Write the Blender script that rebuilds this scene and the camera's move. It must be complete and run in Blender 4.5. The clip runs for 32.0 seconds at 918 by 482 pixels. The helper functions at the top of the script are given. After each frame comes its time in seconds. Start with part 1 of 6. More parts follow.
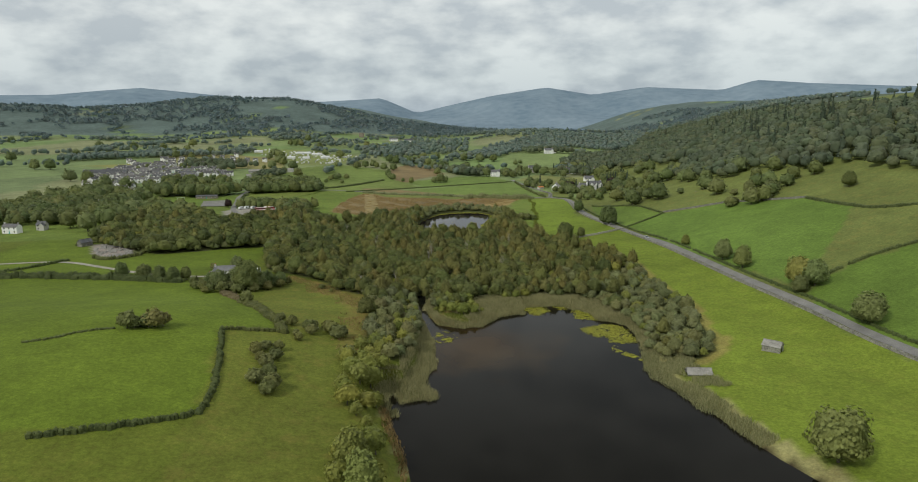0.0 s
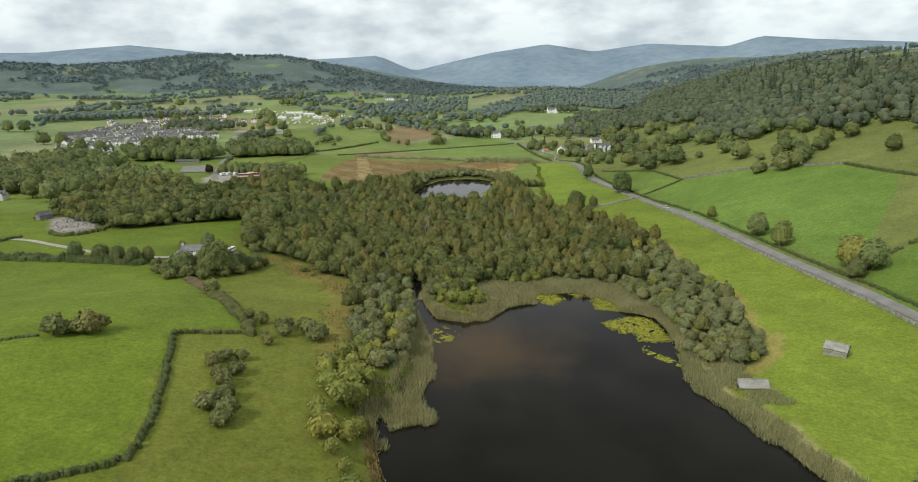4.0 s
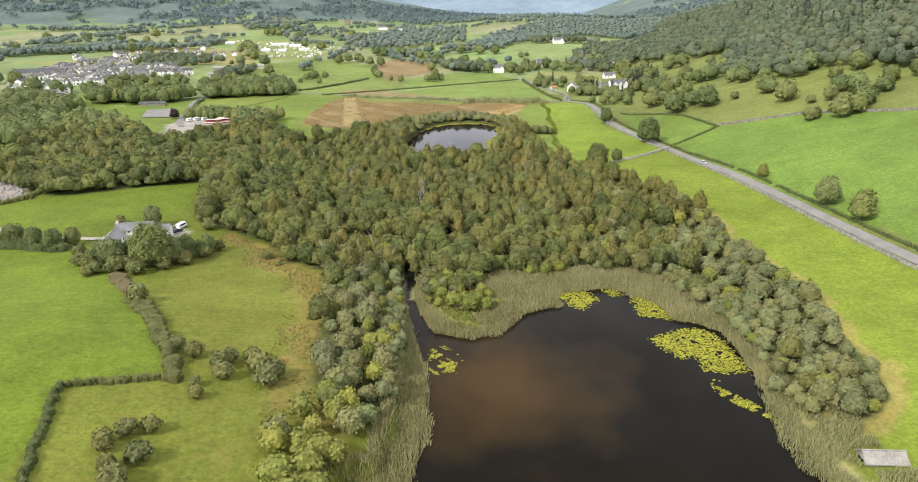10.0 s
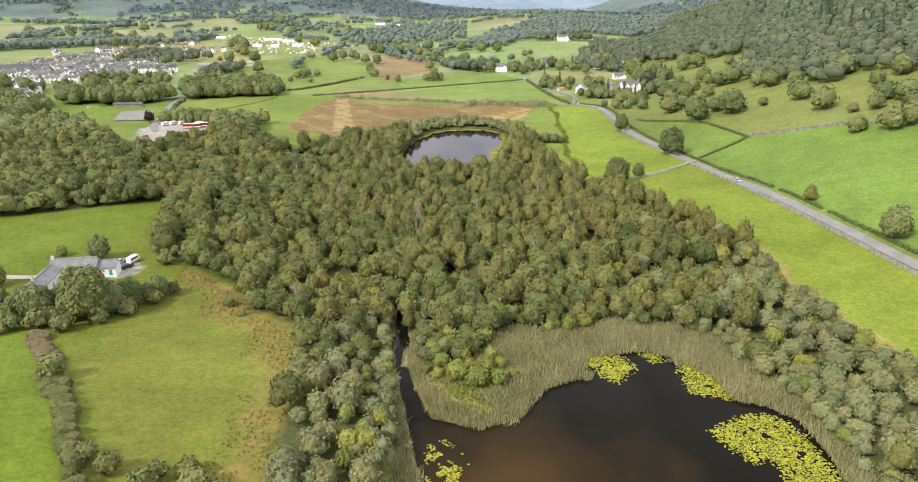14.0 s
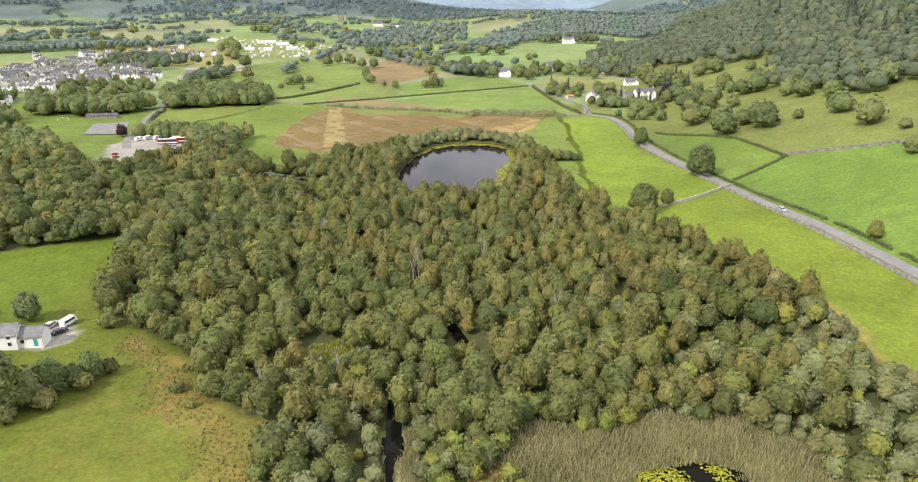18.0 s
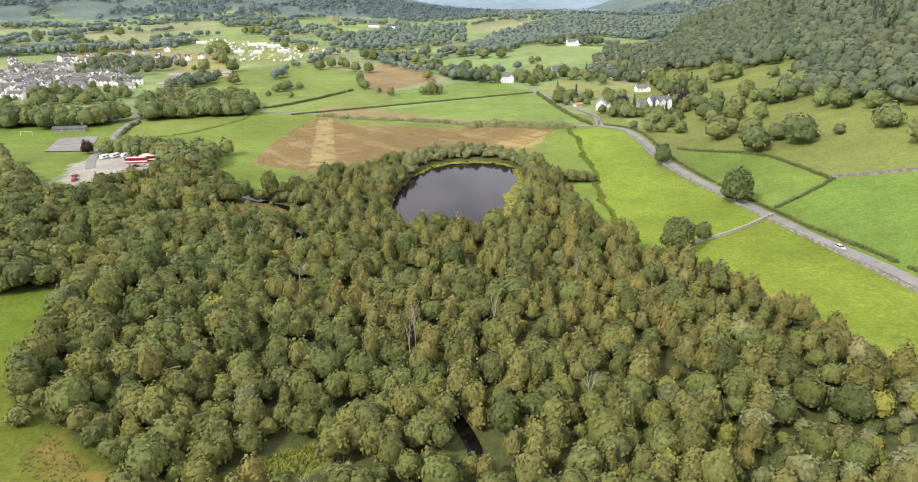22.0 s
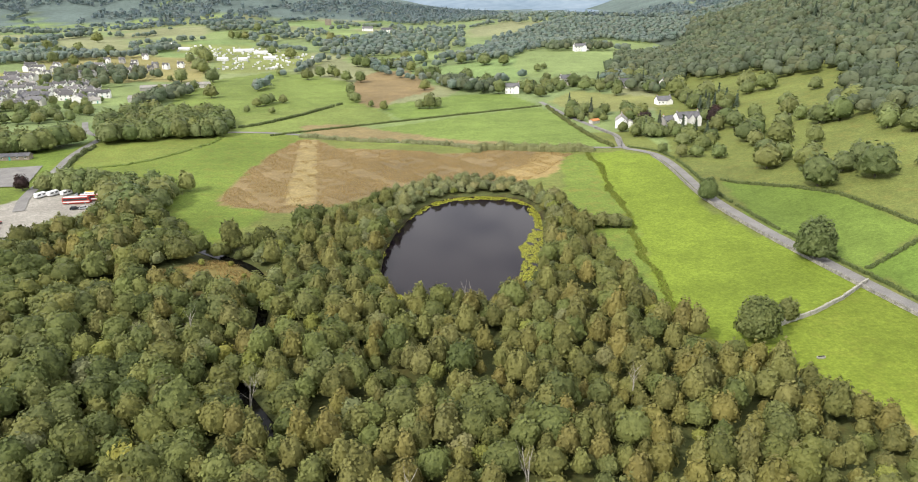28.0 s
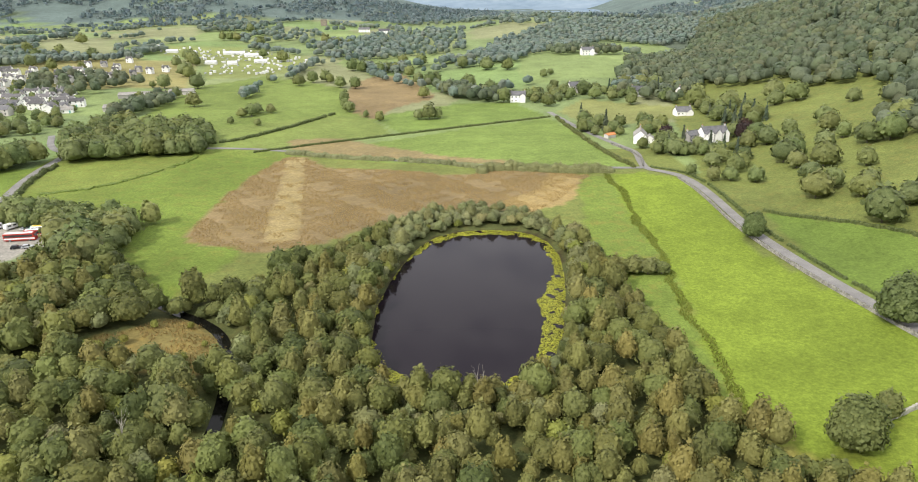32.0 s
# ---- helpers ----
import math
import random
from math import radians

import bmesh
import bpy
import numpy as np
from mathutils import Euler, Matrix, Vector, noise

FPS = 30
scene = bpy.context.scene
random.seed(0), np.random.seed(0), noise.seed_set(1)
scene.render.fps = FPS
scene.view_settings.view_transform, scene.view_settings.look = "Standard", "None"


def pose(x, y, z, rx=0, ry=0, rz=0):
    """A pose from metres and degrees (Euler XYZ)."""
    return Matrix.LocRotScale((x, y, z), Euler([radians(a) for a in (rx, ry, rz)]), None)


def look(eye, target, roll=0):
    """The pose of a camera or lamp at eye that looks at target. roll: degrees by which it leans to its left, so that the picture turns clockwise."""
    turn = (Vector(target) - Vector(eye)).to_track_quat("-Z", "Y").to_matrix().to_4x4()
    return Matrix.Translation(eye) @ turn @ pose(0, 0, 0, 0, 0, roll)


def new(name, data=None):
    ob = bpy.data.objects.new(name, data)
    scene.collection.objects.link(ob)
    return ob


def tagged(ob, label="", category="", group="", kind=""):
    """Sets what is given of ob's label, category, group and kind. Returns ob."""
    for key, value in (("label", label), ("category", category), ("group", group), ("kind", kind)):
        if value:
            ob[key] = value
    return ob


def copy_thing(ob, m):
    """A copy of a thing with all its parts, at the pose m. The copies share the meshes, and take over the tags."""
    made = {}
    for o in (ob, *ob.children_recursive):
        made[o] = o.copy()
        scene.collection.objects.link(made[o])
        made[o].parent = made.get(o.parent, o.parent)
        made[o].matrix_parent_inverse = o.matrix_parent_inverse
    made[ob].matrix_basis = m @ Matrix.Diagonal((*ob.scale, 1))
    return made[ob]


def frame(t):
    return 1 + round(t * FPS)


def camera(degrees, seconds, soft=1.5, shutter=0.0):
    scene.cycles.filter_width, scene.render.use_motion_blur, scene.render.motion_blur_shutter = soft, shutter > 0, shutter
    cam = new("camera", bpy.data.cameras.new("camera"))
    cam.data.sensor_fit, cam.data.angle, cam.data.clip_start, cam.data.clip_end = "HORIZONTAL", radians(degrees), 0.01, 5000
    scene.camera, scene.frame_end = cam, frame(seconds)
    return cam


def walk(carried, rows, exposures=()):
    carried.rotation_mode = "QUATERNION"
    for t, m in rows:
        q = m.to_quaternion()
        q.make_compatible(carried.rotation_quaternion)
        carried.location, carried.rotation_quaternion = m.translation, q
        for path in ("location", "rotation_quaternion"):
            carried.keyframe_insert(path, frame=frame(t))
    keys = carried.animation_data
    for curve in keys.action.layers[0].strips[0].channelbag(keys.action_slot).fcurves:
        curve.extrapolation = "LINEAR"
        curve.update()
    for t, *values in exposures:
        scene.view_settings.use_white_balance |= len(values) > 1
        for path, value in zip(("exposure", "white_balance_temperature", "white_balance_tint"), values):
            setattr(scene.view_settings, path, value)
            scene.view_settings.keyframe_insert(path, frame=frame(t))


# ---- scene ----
cam = camera(67.1, 32.0, soft=1.0)
PATH = [
    (0, (1.23, 2.932, 95.548), (1.249, 4.898, 95.177), -0.4),
    (0.5, (1.233, 8.945, 95.556), (1.253, 10.911, 95.185), -0.3),
    (1, (1.127, 14.92, 95.341), (1.146, 16.881, 94.946), -0.3),
    (1.5, (0.969, 20.814, 94.966), (0.989, 22.77, 94.547), -0.3),
    (2, (0.764, 26.719, 94.564), (0.785, 28.671, 94.13), -0.4),
    (2.5, (0.728, 32.607, 94.332), (0.75, 34.556, 93.886), -0.4),
    (3, (0.742, 38.483, 94.257), (0.764, 40.43, 93.799), -0.4),
    (3.5, (0.686, 44.347, 94.182), (0.708, 46.29, 93.711), -0.5),
    (5.5, (0.199, 67.644, 94.176), (0.223, 69.574, 93.652), -0.5),
    (6, (0.234, 73.341, 94.243), (0.258, 75.267, 93.704), -0.6),
    (6.5, (0.212, 78.961, 94.225), (0.236, 80.882, 93.67), -0.7),
    (7, (0.28, 84.643, 94.335), (0.303, 86.559, 93.761), -0.7),
    (7.5, (0.365, 90.131, 94.366), (0.388, 92.041, 93.773), -0.7),
    (8, (0.46, 95.74, 94.427), (0.481, 97.643, 93.814), -0.8),
    (8.5, (0.34, 101.622, 94.466), (0.361, 103.519, 93.832), -0.8),
    (9, (0.228, 107.289, 94.495), (0.251, 109.18, 93.844), -0.8),
    (9.5, (0.146, 112.994, 94.642), (0.169, 114.88, 93.978), -0.8),
    (10, (0.063, 118.807, 94.719), (0.088, 120.69, 94.046), -0.8),
    (10.5, (-0.162, 124.914, 94.705), (-0.136, 126.794, 94.023), -0.8),
    (11, (-0.405, 130.909, 94.563), (-0.378, 132.787, 93.876), -0.8),
    (11.5, (-0.413, 136.631, 94.581), (-0.386, 138.509, 93.895), -0.8),
    (12, (-0.489, 142.406, 94.519), (-0.461, 144.285, 93.833), -0.8),
    (12.5, (-0.614, 148.288, 94.485), (-0.586, 150.166, 93.799), -0.8),
    (13, (-0.63, 154.272, 94.268), (-0.6, 156.151, 93.583), -0.7),
    (13.5, (-0.756, 160.111, 93.973), (-0.726, 161.99, 93.289), -0.5),
    (14, (-0.896, 165.896, 93.914), (-0.865, 167.774, 93.229), -0.4),
    (14.5, (-1.011, 171.681, 94.016), (-0.979, 173.559, 93.33), -0.3),
    (16.5, (-1.333, 194.649, 94.691), (-1.302, 196.528, 94.005), -0.6),
    (17, (-1.429, 200.293, 94.72), (-1.398, 202.171, 94.034), -0.5),
    (17.5, (-1.563, 206.167, 94.744), (-1.533, 208.046, 94.058), -0.5),
    (18, (-1.687, 212.377, 94.767), (-1.656, 214.255, 94.081), -0.5),
    (18.5, (-1.642, 218.726, 94.711), (-1.61, 220.604, 94.025), -0.6),
    (19, (-1.719, 224.855, 94.654), (-1.686, 226.733, 93.968), -0.5),
    (19.5, (-1.701, 230.843, 94.7), (-1.668, 232.721, 94.013), -0.5),
    (20, (-1.738, 236.755, 94.828), (-1.706, 238.633, 94.141), -0.6),
    (20.5, (-2.007, 242.575, 94.974), (-1.974, 244.453, 94.287), -0.6),
    (21, (-2.229, 248.109, 95.202), (-2.195, 249.987, 94.514), -0.6),
    (21.5, (-2.602, 253.364, 95.422), (-2.566, 255.242, 94.734), -0.6),
    (22, (-2.98, 258.454, 95.561), (-2.943, 260.332, 94.873), -0.6),
    (22.5, (-3.256, 263.691, 95.654), (-3.218, 265.569, 94.967), -0.6),
    (23, (-3.496, 268.734, 95.69), (-3.457, 270.613, 95.003), -0.6),
    (23.5, (-3.574, 273.858, 95.906), (-3.535, 275.736, 95.219), -0.6),
    (24, (-3.665, 279.116, 96.07), (-3.626, 280.994, 95.383), -0.7),
    (24.5, (-3.897, 284.691, 96.183), (-3.856, 286.569, 95.496), -0.6),
    (25, (-4.109, 290.401, 96.187), (-4.069, 292.28, 95.502), -0.7),
    (25.5, (-4.355, 296.243, 96.176), (-4.315, 298.121, 95.491), -0.6),
    (27.5, (-4.671, 320.856, 96.811), (-4.628, 322.734, 96.125), -0.8),
    (28, (-4.684, 326.787, 97.025), (-4.64, 328.665, 96.338), -0.9),
    (28.5, (-4.71, 332.636, 97.303), (-4.666, 334.513, 96.616), -0.9),
    (29, (-4.681, 338.537, 97.578), (-4.636, 340.415, 96.892), -0.9),
    (29.5, (-4.808, 344.641, 97.906), (-4.763, 346.519, 97.219), -0.9),
    (30, (-5.027, 350.772, 98.138), (-4.982, 352.65, 97.45), -0.9),
    (30.5, (-5.174, 356.71, 98.255), (-5.129, 358.588, 97.568), -0.9),
    (31, (-5.414, 362.558, 98.323), (-5.368, 364.436, 97.635), -0.9),
    (31.5, (-5.662, 368.449, 98.432), (-5.615, 370.327, 97.743), -0.9),
    (32, (-6.22, 374.777, 98.545), (-6.171, 376.654, 97.855), -0.8),
]
walk(cam, [(t, look(eye, target, roll)) for t, eye, target, roll in PATH], exposures=[(0, -0.38, 6450, 3), (2, -0.24, 6450, 3), (4.5, 0.12, 6450, 3), (6, 0.33, 6450, 4), (8.5, 0.70, 6450, 8), (11, 0.86, 6500, 12), (13, 0.88, 6500, 13), (22, 0.86, 6500, 12), (32, 0.78, 6500, 11)])
# ---------------------------------------------------------------- light
SUN_ELEV, SUN_ROT = 42.0, 228.0
world = bpy.data.worlds.new("sky")
scene.world = world
world.use_nodes = True
wn, wl = world.node_tree.nodes, world.node_tree.links
wn.clear()


def wnode(kind, **kw):
    n = wn.new(kind)
    for k, v in kw.items():
        n.inputs[k].default_value = v
    return n


w_out = wn.new("ShaderNodeOutputWorld")
w_bg = wnode("ShaderNodeBackground", Strength=1.0)
w_sky = wn.new("ShaderNodeTexSky")
w_sky.sky_type, w_sky.sun_disc = "NISHITA", False
w_sky.sun_elevation, w_sky.sun_rotation = radians(SUN_ELEV), radians(SUN_ROT)
w_gain = wn.new("ShaderNodeVectorMath")
w_gain.operation = "SCALE"
w_gain.inputs["Scale"].default_value = 0.10
w_tc = wn.new("ShaderNodeTexCoord")
w_sep = wn.new("ShaderNodeSeparateXYZ")
wl.new(w_tc.outputs["Generated"], w_sep.inputs[0])
# banks of cloud, wider than they are high
w_div = wn.new("ShaderNodeVectorMath")
w_div.operation, w_div.inputs[1].default_value = "MULTIPLY", (1.0, 1.0, 2.2)
wl.new(w_tc.outputs["Generated"], w_div.inputs[0])
w_n1 = wnode("ShaderNodeTexNoise", Scale=5.2, Detail=10.0, Roughness=0.5, Distortion=0.0)
w_n2 = wnode("ShaderNodeTexNoise", Scale=15.0, Detail=9.0, Roughness=0.52, Distortion=0.0)
wl.new(w_div.outputs[0], w_n1.inputs["Vector"])
wl.new(w_div.outputs[0], w_n2.inputs["Vector"])
w_mix = wn.new("ShaderNodeMath")
w_mix.operation, w_mix.inputs[1].default_value = "MULTIPLY_ADD", 0.55
wl.new(w_n1.outputs["Fac"], w_mix.inputs[0])
w_half = wn.new("ShaderNodeMath")
w_half.operation, w_half.inputs[1].default_value = "MULTIPLY", 0.45
wl.new(w_n2.outputs["Fac"], w_half.inputs[0])
wl.new(w_half.outputs[0], w_mix.inputs[2])
w_ramp = wn.new("ShaderNodeValToRGB")
els = w_ramp.color_ramp.elements
els[0].position, els[0].color = 0.41, (0.71, 0.74, 0.80, 1)
els[1].position, els[1].color = 0.57, (1.12, 1.12, 1.13, 1)
e = els.new(0.48)
e.color = (0.90, 0.915, 0.95, 1)
wl.new(w_mix.outputs[0], w_ramp.inputs[0])
w_cov = wn.new("ShaderNodeMix")
w_cov.data_type = "RGBA"
w_cov.inputs["Factor"].default_value = 0.88
wl.new(w_sky.outputs[0], w_gain.inputs[0])
wl.new(w_gain.outputs[0], w_cov.inputs[6])
wl.new(w_ramp.outputs[0], w_cov.inputs[7])
# the air is thick and blue-grey at the horizon, and the deck thicker again overhead
w_deep = wn.new("ShaderNodeValToRGB")
d_els = w_deep.color_ramp.elements
d_els[0].position, d_els[0].color = 0.0, (0.70, 0.76, 0.83, 1)
d_els[1].position, d_els[1].color = 0.6, (0.86, 0.87, 0.88, 1)
for at_, c_ in ((0.04, (0.80, 0.84, 0.88, 1)), (0.12, (1.0, 1.0, 1.0, 1)), (0.3, (1.0, 1.0, 1.0, 1))):
    d_els.new(at_).color = c_
w_air = wn.new("ShaderNodeVectorMath")
w_air.operation = "MULTIPLY"
wl.new(w_sep.outputs["Z"], w_deep.inputs[0])
wl.new(w_cov.outputs[2], w_air.inputs[0])
wl.new(w_deep.outputs[0], w_air.inputs[1])
wl.new(w_air.outputs[0], w_bg.inputs[0])
wl.new(w_bg.outputs[0], w_out.inputs[0])

sun = new("sun", bpy.data.lights.new("sun", "SUN"))
sun.data.energy, sun.data.angle, sun.data.color = 2.25, radians(5), (1.0, 0.95, 0.86)
_az = radians(SUN_ROT)
sun.matrix_world = look(Vector((math.sin(_az) * math.cos(radians(SUN_ELEV)), math.cos(_az) * math.cos(radians(SUN_ELEV)), math.sin(radians(SUN_ELEV)))) * 300, (0, 0, 0))


# ---------------------------------------------------------------- materials
def material(name, dark, light, scale=1.0, fine=8.0, rough=0.9, bump=0.0, mid=None, metal=0.0, spread=(0.35, 0.65), per="", spec=0.3, shift=0.25):
    """Two scales of noise between dark and light, with a little relief. per: 'object' or 'island' adds a shift piece by piece."""
    m = bpy.data.materials.new(name)
    m.use_nodes = True
    n, l = m.node_tree.nodes, m.node_tree.links
    b = n["Principled BSDF"]
    b.inputs["Roughness"].default_value, b.inputs["Metallic"].default_value = rough, metal
    b.inputs["Specular IOR Level"].default_value = spec
    geo = n.new("ShaderNodeNewGeometry")
    n1, n2 = n.new("ShaderNodeTexNoise"), n.new("ShaderNodeTexNoise")
    for k, s in ((n1, scale), (n2, fine)):
        k.inputs["Scale"].default_value, k.inputs["Detail"].default_value = s, 4.0
        l.new(geo.outputs["Position"], k.inputs["Vector"])
    a = n.new("ShaderNodeMath")
    a.operation = "ADD"
    l.new(n1.outputs["Fac"], a.inputs[0])
    l.new(n2.outputs["Fac"], a.inputs[1])
    last = n.new("ShaderNodeMath")
    last.operation, last.inputs[1].default_value = "MULTIPLY", 0.5
    l.new(a.outputs[0], last.inputs[0])
    if per:
        src = n.new("ShaderNodeObjectInfo").outputs["Random"] if per == "object" else geo.outputs["Random Per Island"]
        sh = n.new("ShaderNodeMath")
        sh.operation, sh.inputs[1].default_value, sh.inputs[2].default_value = "MULTIPLY_ADD", shift, -shift / 2
        l.new(src, sh.inputs[0])
        tot = n.new("ShaderNodeMath")
        tot.operation = "ADD"
        l.new(last.outputs[0], tot.inputs[0])
        l.new(sh.outputs[0], tot.inputs[1])
        last = tot
    r = n.new("ShaderNodeValToRGB")
    e = r.color_ramp.elements
    e[0].position, e[0].color = spread[0], (*dark, 1)
    e[1].position, e[1].color = spread[1], (*light, 1)
    if mid:
        e.new(sum(spread) / 2).color = (*mid, 1)
    l.new(last.outputs[0], r.inputs[0])
    l.new(r.outputs[0], b.inputs["Base Color"])
    if bump:
        bp = n.new("ShaderNodeBump")
        bp.inputs["Strength"].default_value, bp.inputs["Distance"].default_value = 1.0, bump
        l.new(n2.outputs["Fac"], bp.inputs["Height"])
        l.new(bp.outputs[0], b.inputs["Normal"])
    return m


def leafy(name, dark, light, patch=0.12, shift=0.12, through_=0.22, vary=0.24, relief=0.24):
    """Foliage: varied from tree to tree (the 'tree' number of each crown) and from leaf clump to leaf clump."""
    m = material(name, dark, light, scale=patch, fine=1.5, rough=0.65, bump=relief, per="island", shift=shift, spread=(0.24, 0.76), spec=0.2)
    n, l = m.node_tree.nodes, m.node_tree.links
    b = n["Principled BSDF"]
    at = n.new("ShaderNodeAttribute")
    at.attribute_name = "tree"
    one = n.new("ShaderNodeMath")
    one.operation = "ADD"
    l.new(at.outputs["Fac"], one.inputs[0])
    l.new(n.new("ShaderNodeObjectInfo").outputs["Random"], one.inputs[1])
    num = n.new("ShaderNodeMath")
    num.operation = "FRACT"
    l.new(one.outputs[0], num.inputs[0])
    # lighter and darker trees
    ramp = b.inputs["Base Color"].links[0].from_node
    src = ramp.inputs[0].links[0].from_socket
    up = n.new("ShaderNodeMath")
    up.operation, up.inputs[1].default_value = "MULTIPLY_ADD", vary
    l.new(num.outputs[0], up.inputs[0])
    l.new(src, up.inputs[2])
    down = n.new("ShaderNodeMath")
    down.operation, down.inputs[1].default_value = "SUBTRACT", vary / 2
    l.new(up.outputs[0], down.inputs[0])
    l.new(down.outputs[0], ramp.inputs[0])
    # some trees turn yellow, brown or grey
    far = n.new("ShaderNodeMath")
    far.operation, far.inputs[1].default_value = "MULTIPLY", 7.13
    l.new(num.outputs[0], far.inputs[0])
    fr = n.new("ShaderNodeMath")
    fr.operation = "FRACT"
    l.new(far.outputs[0], fr.inputs[0])
    hue = n.new("ShaderNodeValToRGB")
    e = hue.color_ramp.elements
    e[0].position, e[0].color = 0.0, (0.92, 1.0, 0.95, 1)
    e[1].position, e[1].color = 1.0, (0.97, 0.99, 1.08, 1)
    for p, c in ((0.45, (1, 1, 1, 1)), (0.62, (1.07, 1.03, 0.9, 1)), (0.76, (1.09, 0.98, 0.94, 1)), (0.86, (1.0, 1.0, 1.05, 1))):
        e.new(p).color = c
    l.new(fr.outputs[0], hue.inputs[0])
    tone = n.new("ShaderNodeVectorMath")
    tone.operation = "MULTIPLY"
    l.new(ramp.outputs[0], tone.inputs[0])
    l.new(hue.outputs[0], tone.inputs[1])
    l.new(tone.outputs[0], b.inputs["Base Color"])
    t = n.new("ShaderNodeBsdfTranslucent")
    mx = n.new("ShaderNodeMixShader")
    mx.inputs[0].default_value = through_
    l.new(tone.outputs[0], t.inputs["Color"])
    l.new(b.outputs[0], mx.inputs[1])
    l.new(t.outputs[0], mx.inputs[2])
    l.new(mx.outputs[0], n["Material Output"].inputs["Surface"])
    return m


def ground_material():
    m = bpy.data.materials.new("ground")
    m.use_nodes = True
    n, l = m.node_tree.nodes, m.node_tree.links
    b = n["Principled BSDF"]
    b.inputs["Roughness"].default_value, b.inputs["Specular IOR Level"].default_value = 0.95, 0.15
    at = n.new("ShaderNodeAttribute")
    at.attribute_name = "tint"
    geo = n.new("ShaderNodeNewGeometry")
    ramps = []
    for s, lo, hi, det in ((0.012, 0.82, 1.2, 4), (0.07, 0.88, 1.13, 6), (0.3, 0.90, 1.11, 6), (0.9, 0.80, 1.20, 6), (2.6, 0.84, 1.16, 5)):
        k = n.new("ShaderNodeTexNoise")
        k.inputs["Scale"].default_value, k.inputs["Detail"].default_value = s, det
        l.new(geo.outputs["Position"], k.inputs["Vector"])
        mr = n.new("ShaderNodeMapRange")
        mr.inputs["From Min"].default_value, mr.inputs["From Max"].default_value = 0.3, 0.7
        mr.inputs["To Min"].default_value, mr.inputs["To Max"].default_value = lo, hi
        l.new(k.outputs["Fac"], mr.inputs["Value"])
        ramps.append((k, mr))
    last = at.outputs["Color"]
    for k, mr in ramps:
        v = n.new("ShaderNodeVectorMath")
        v.operation = "SCALE"
        l.new(last, v.inputs[0])
        l.new(mr.outputs[0], v.inputs["Scale"])
        last = v.outputs[0]
    # straw-coloured patches where the attribute's alpha says rough grass
    k = n.new("ShaderNodeTexNoise")
    k.inputs["Scale"].default_value, k.inputs["Detail"].default_value, k.inputs["Roughness"].default_value = 0.16, 8.0, 0.7
    l.new(geo.outputs["Position"], k.inputs["Vector"])
    mr = n.new("ShaderNodeMapRange")
    mr.inputs["From Min"].default_value, mr.inputs["From Max"].default_value = 0.5, 0.68
    l.new(k.outputs["Fac"], mr.inputs["Value"])
    mu = n.new("ShaderNodeMath")
    mu.operation = "MULTIPLY"
    l.new(mr.outputs[0], mu.inputs[0])
    l.new(at.outputs["Alpha"], mu.inputs[1])
    mx = n.new("ShaderNodeMix")
    mx.data_type = "RGBA"
    mx.inputs[7].default_value = (0.245, 0.175, 0.050, 1)
    l.new(mu.outputs[0], mx.inputs["Factor"])
    l.new(last, mx.inputs[6])
    l.new(mx.outputs[2], b.inputs["Base Color"])
    bp = n.new("ShaderNodeBump")
    bp.inputs["Distance"].default_value, bp.inputs["Strength"].default_value = 0.12, 0.6
    l.new(ramps[3][0].outputs["Fac"], bp.inputs["Height"])
    l.new(bp.outputs[0], b.inputs["Normal"])
    return m


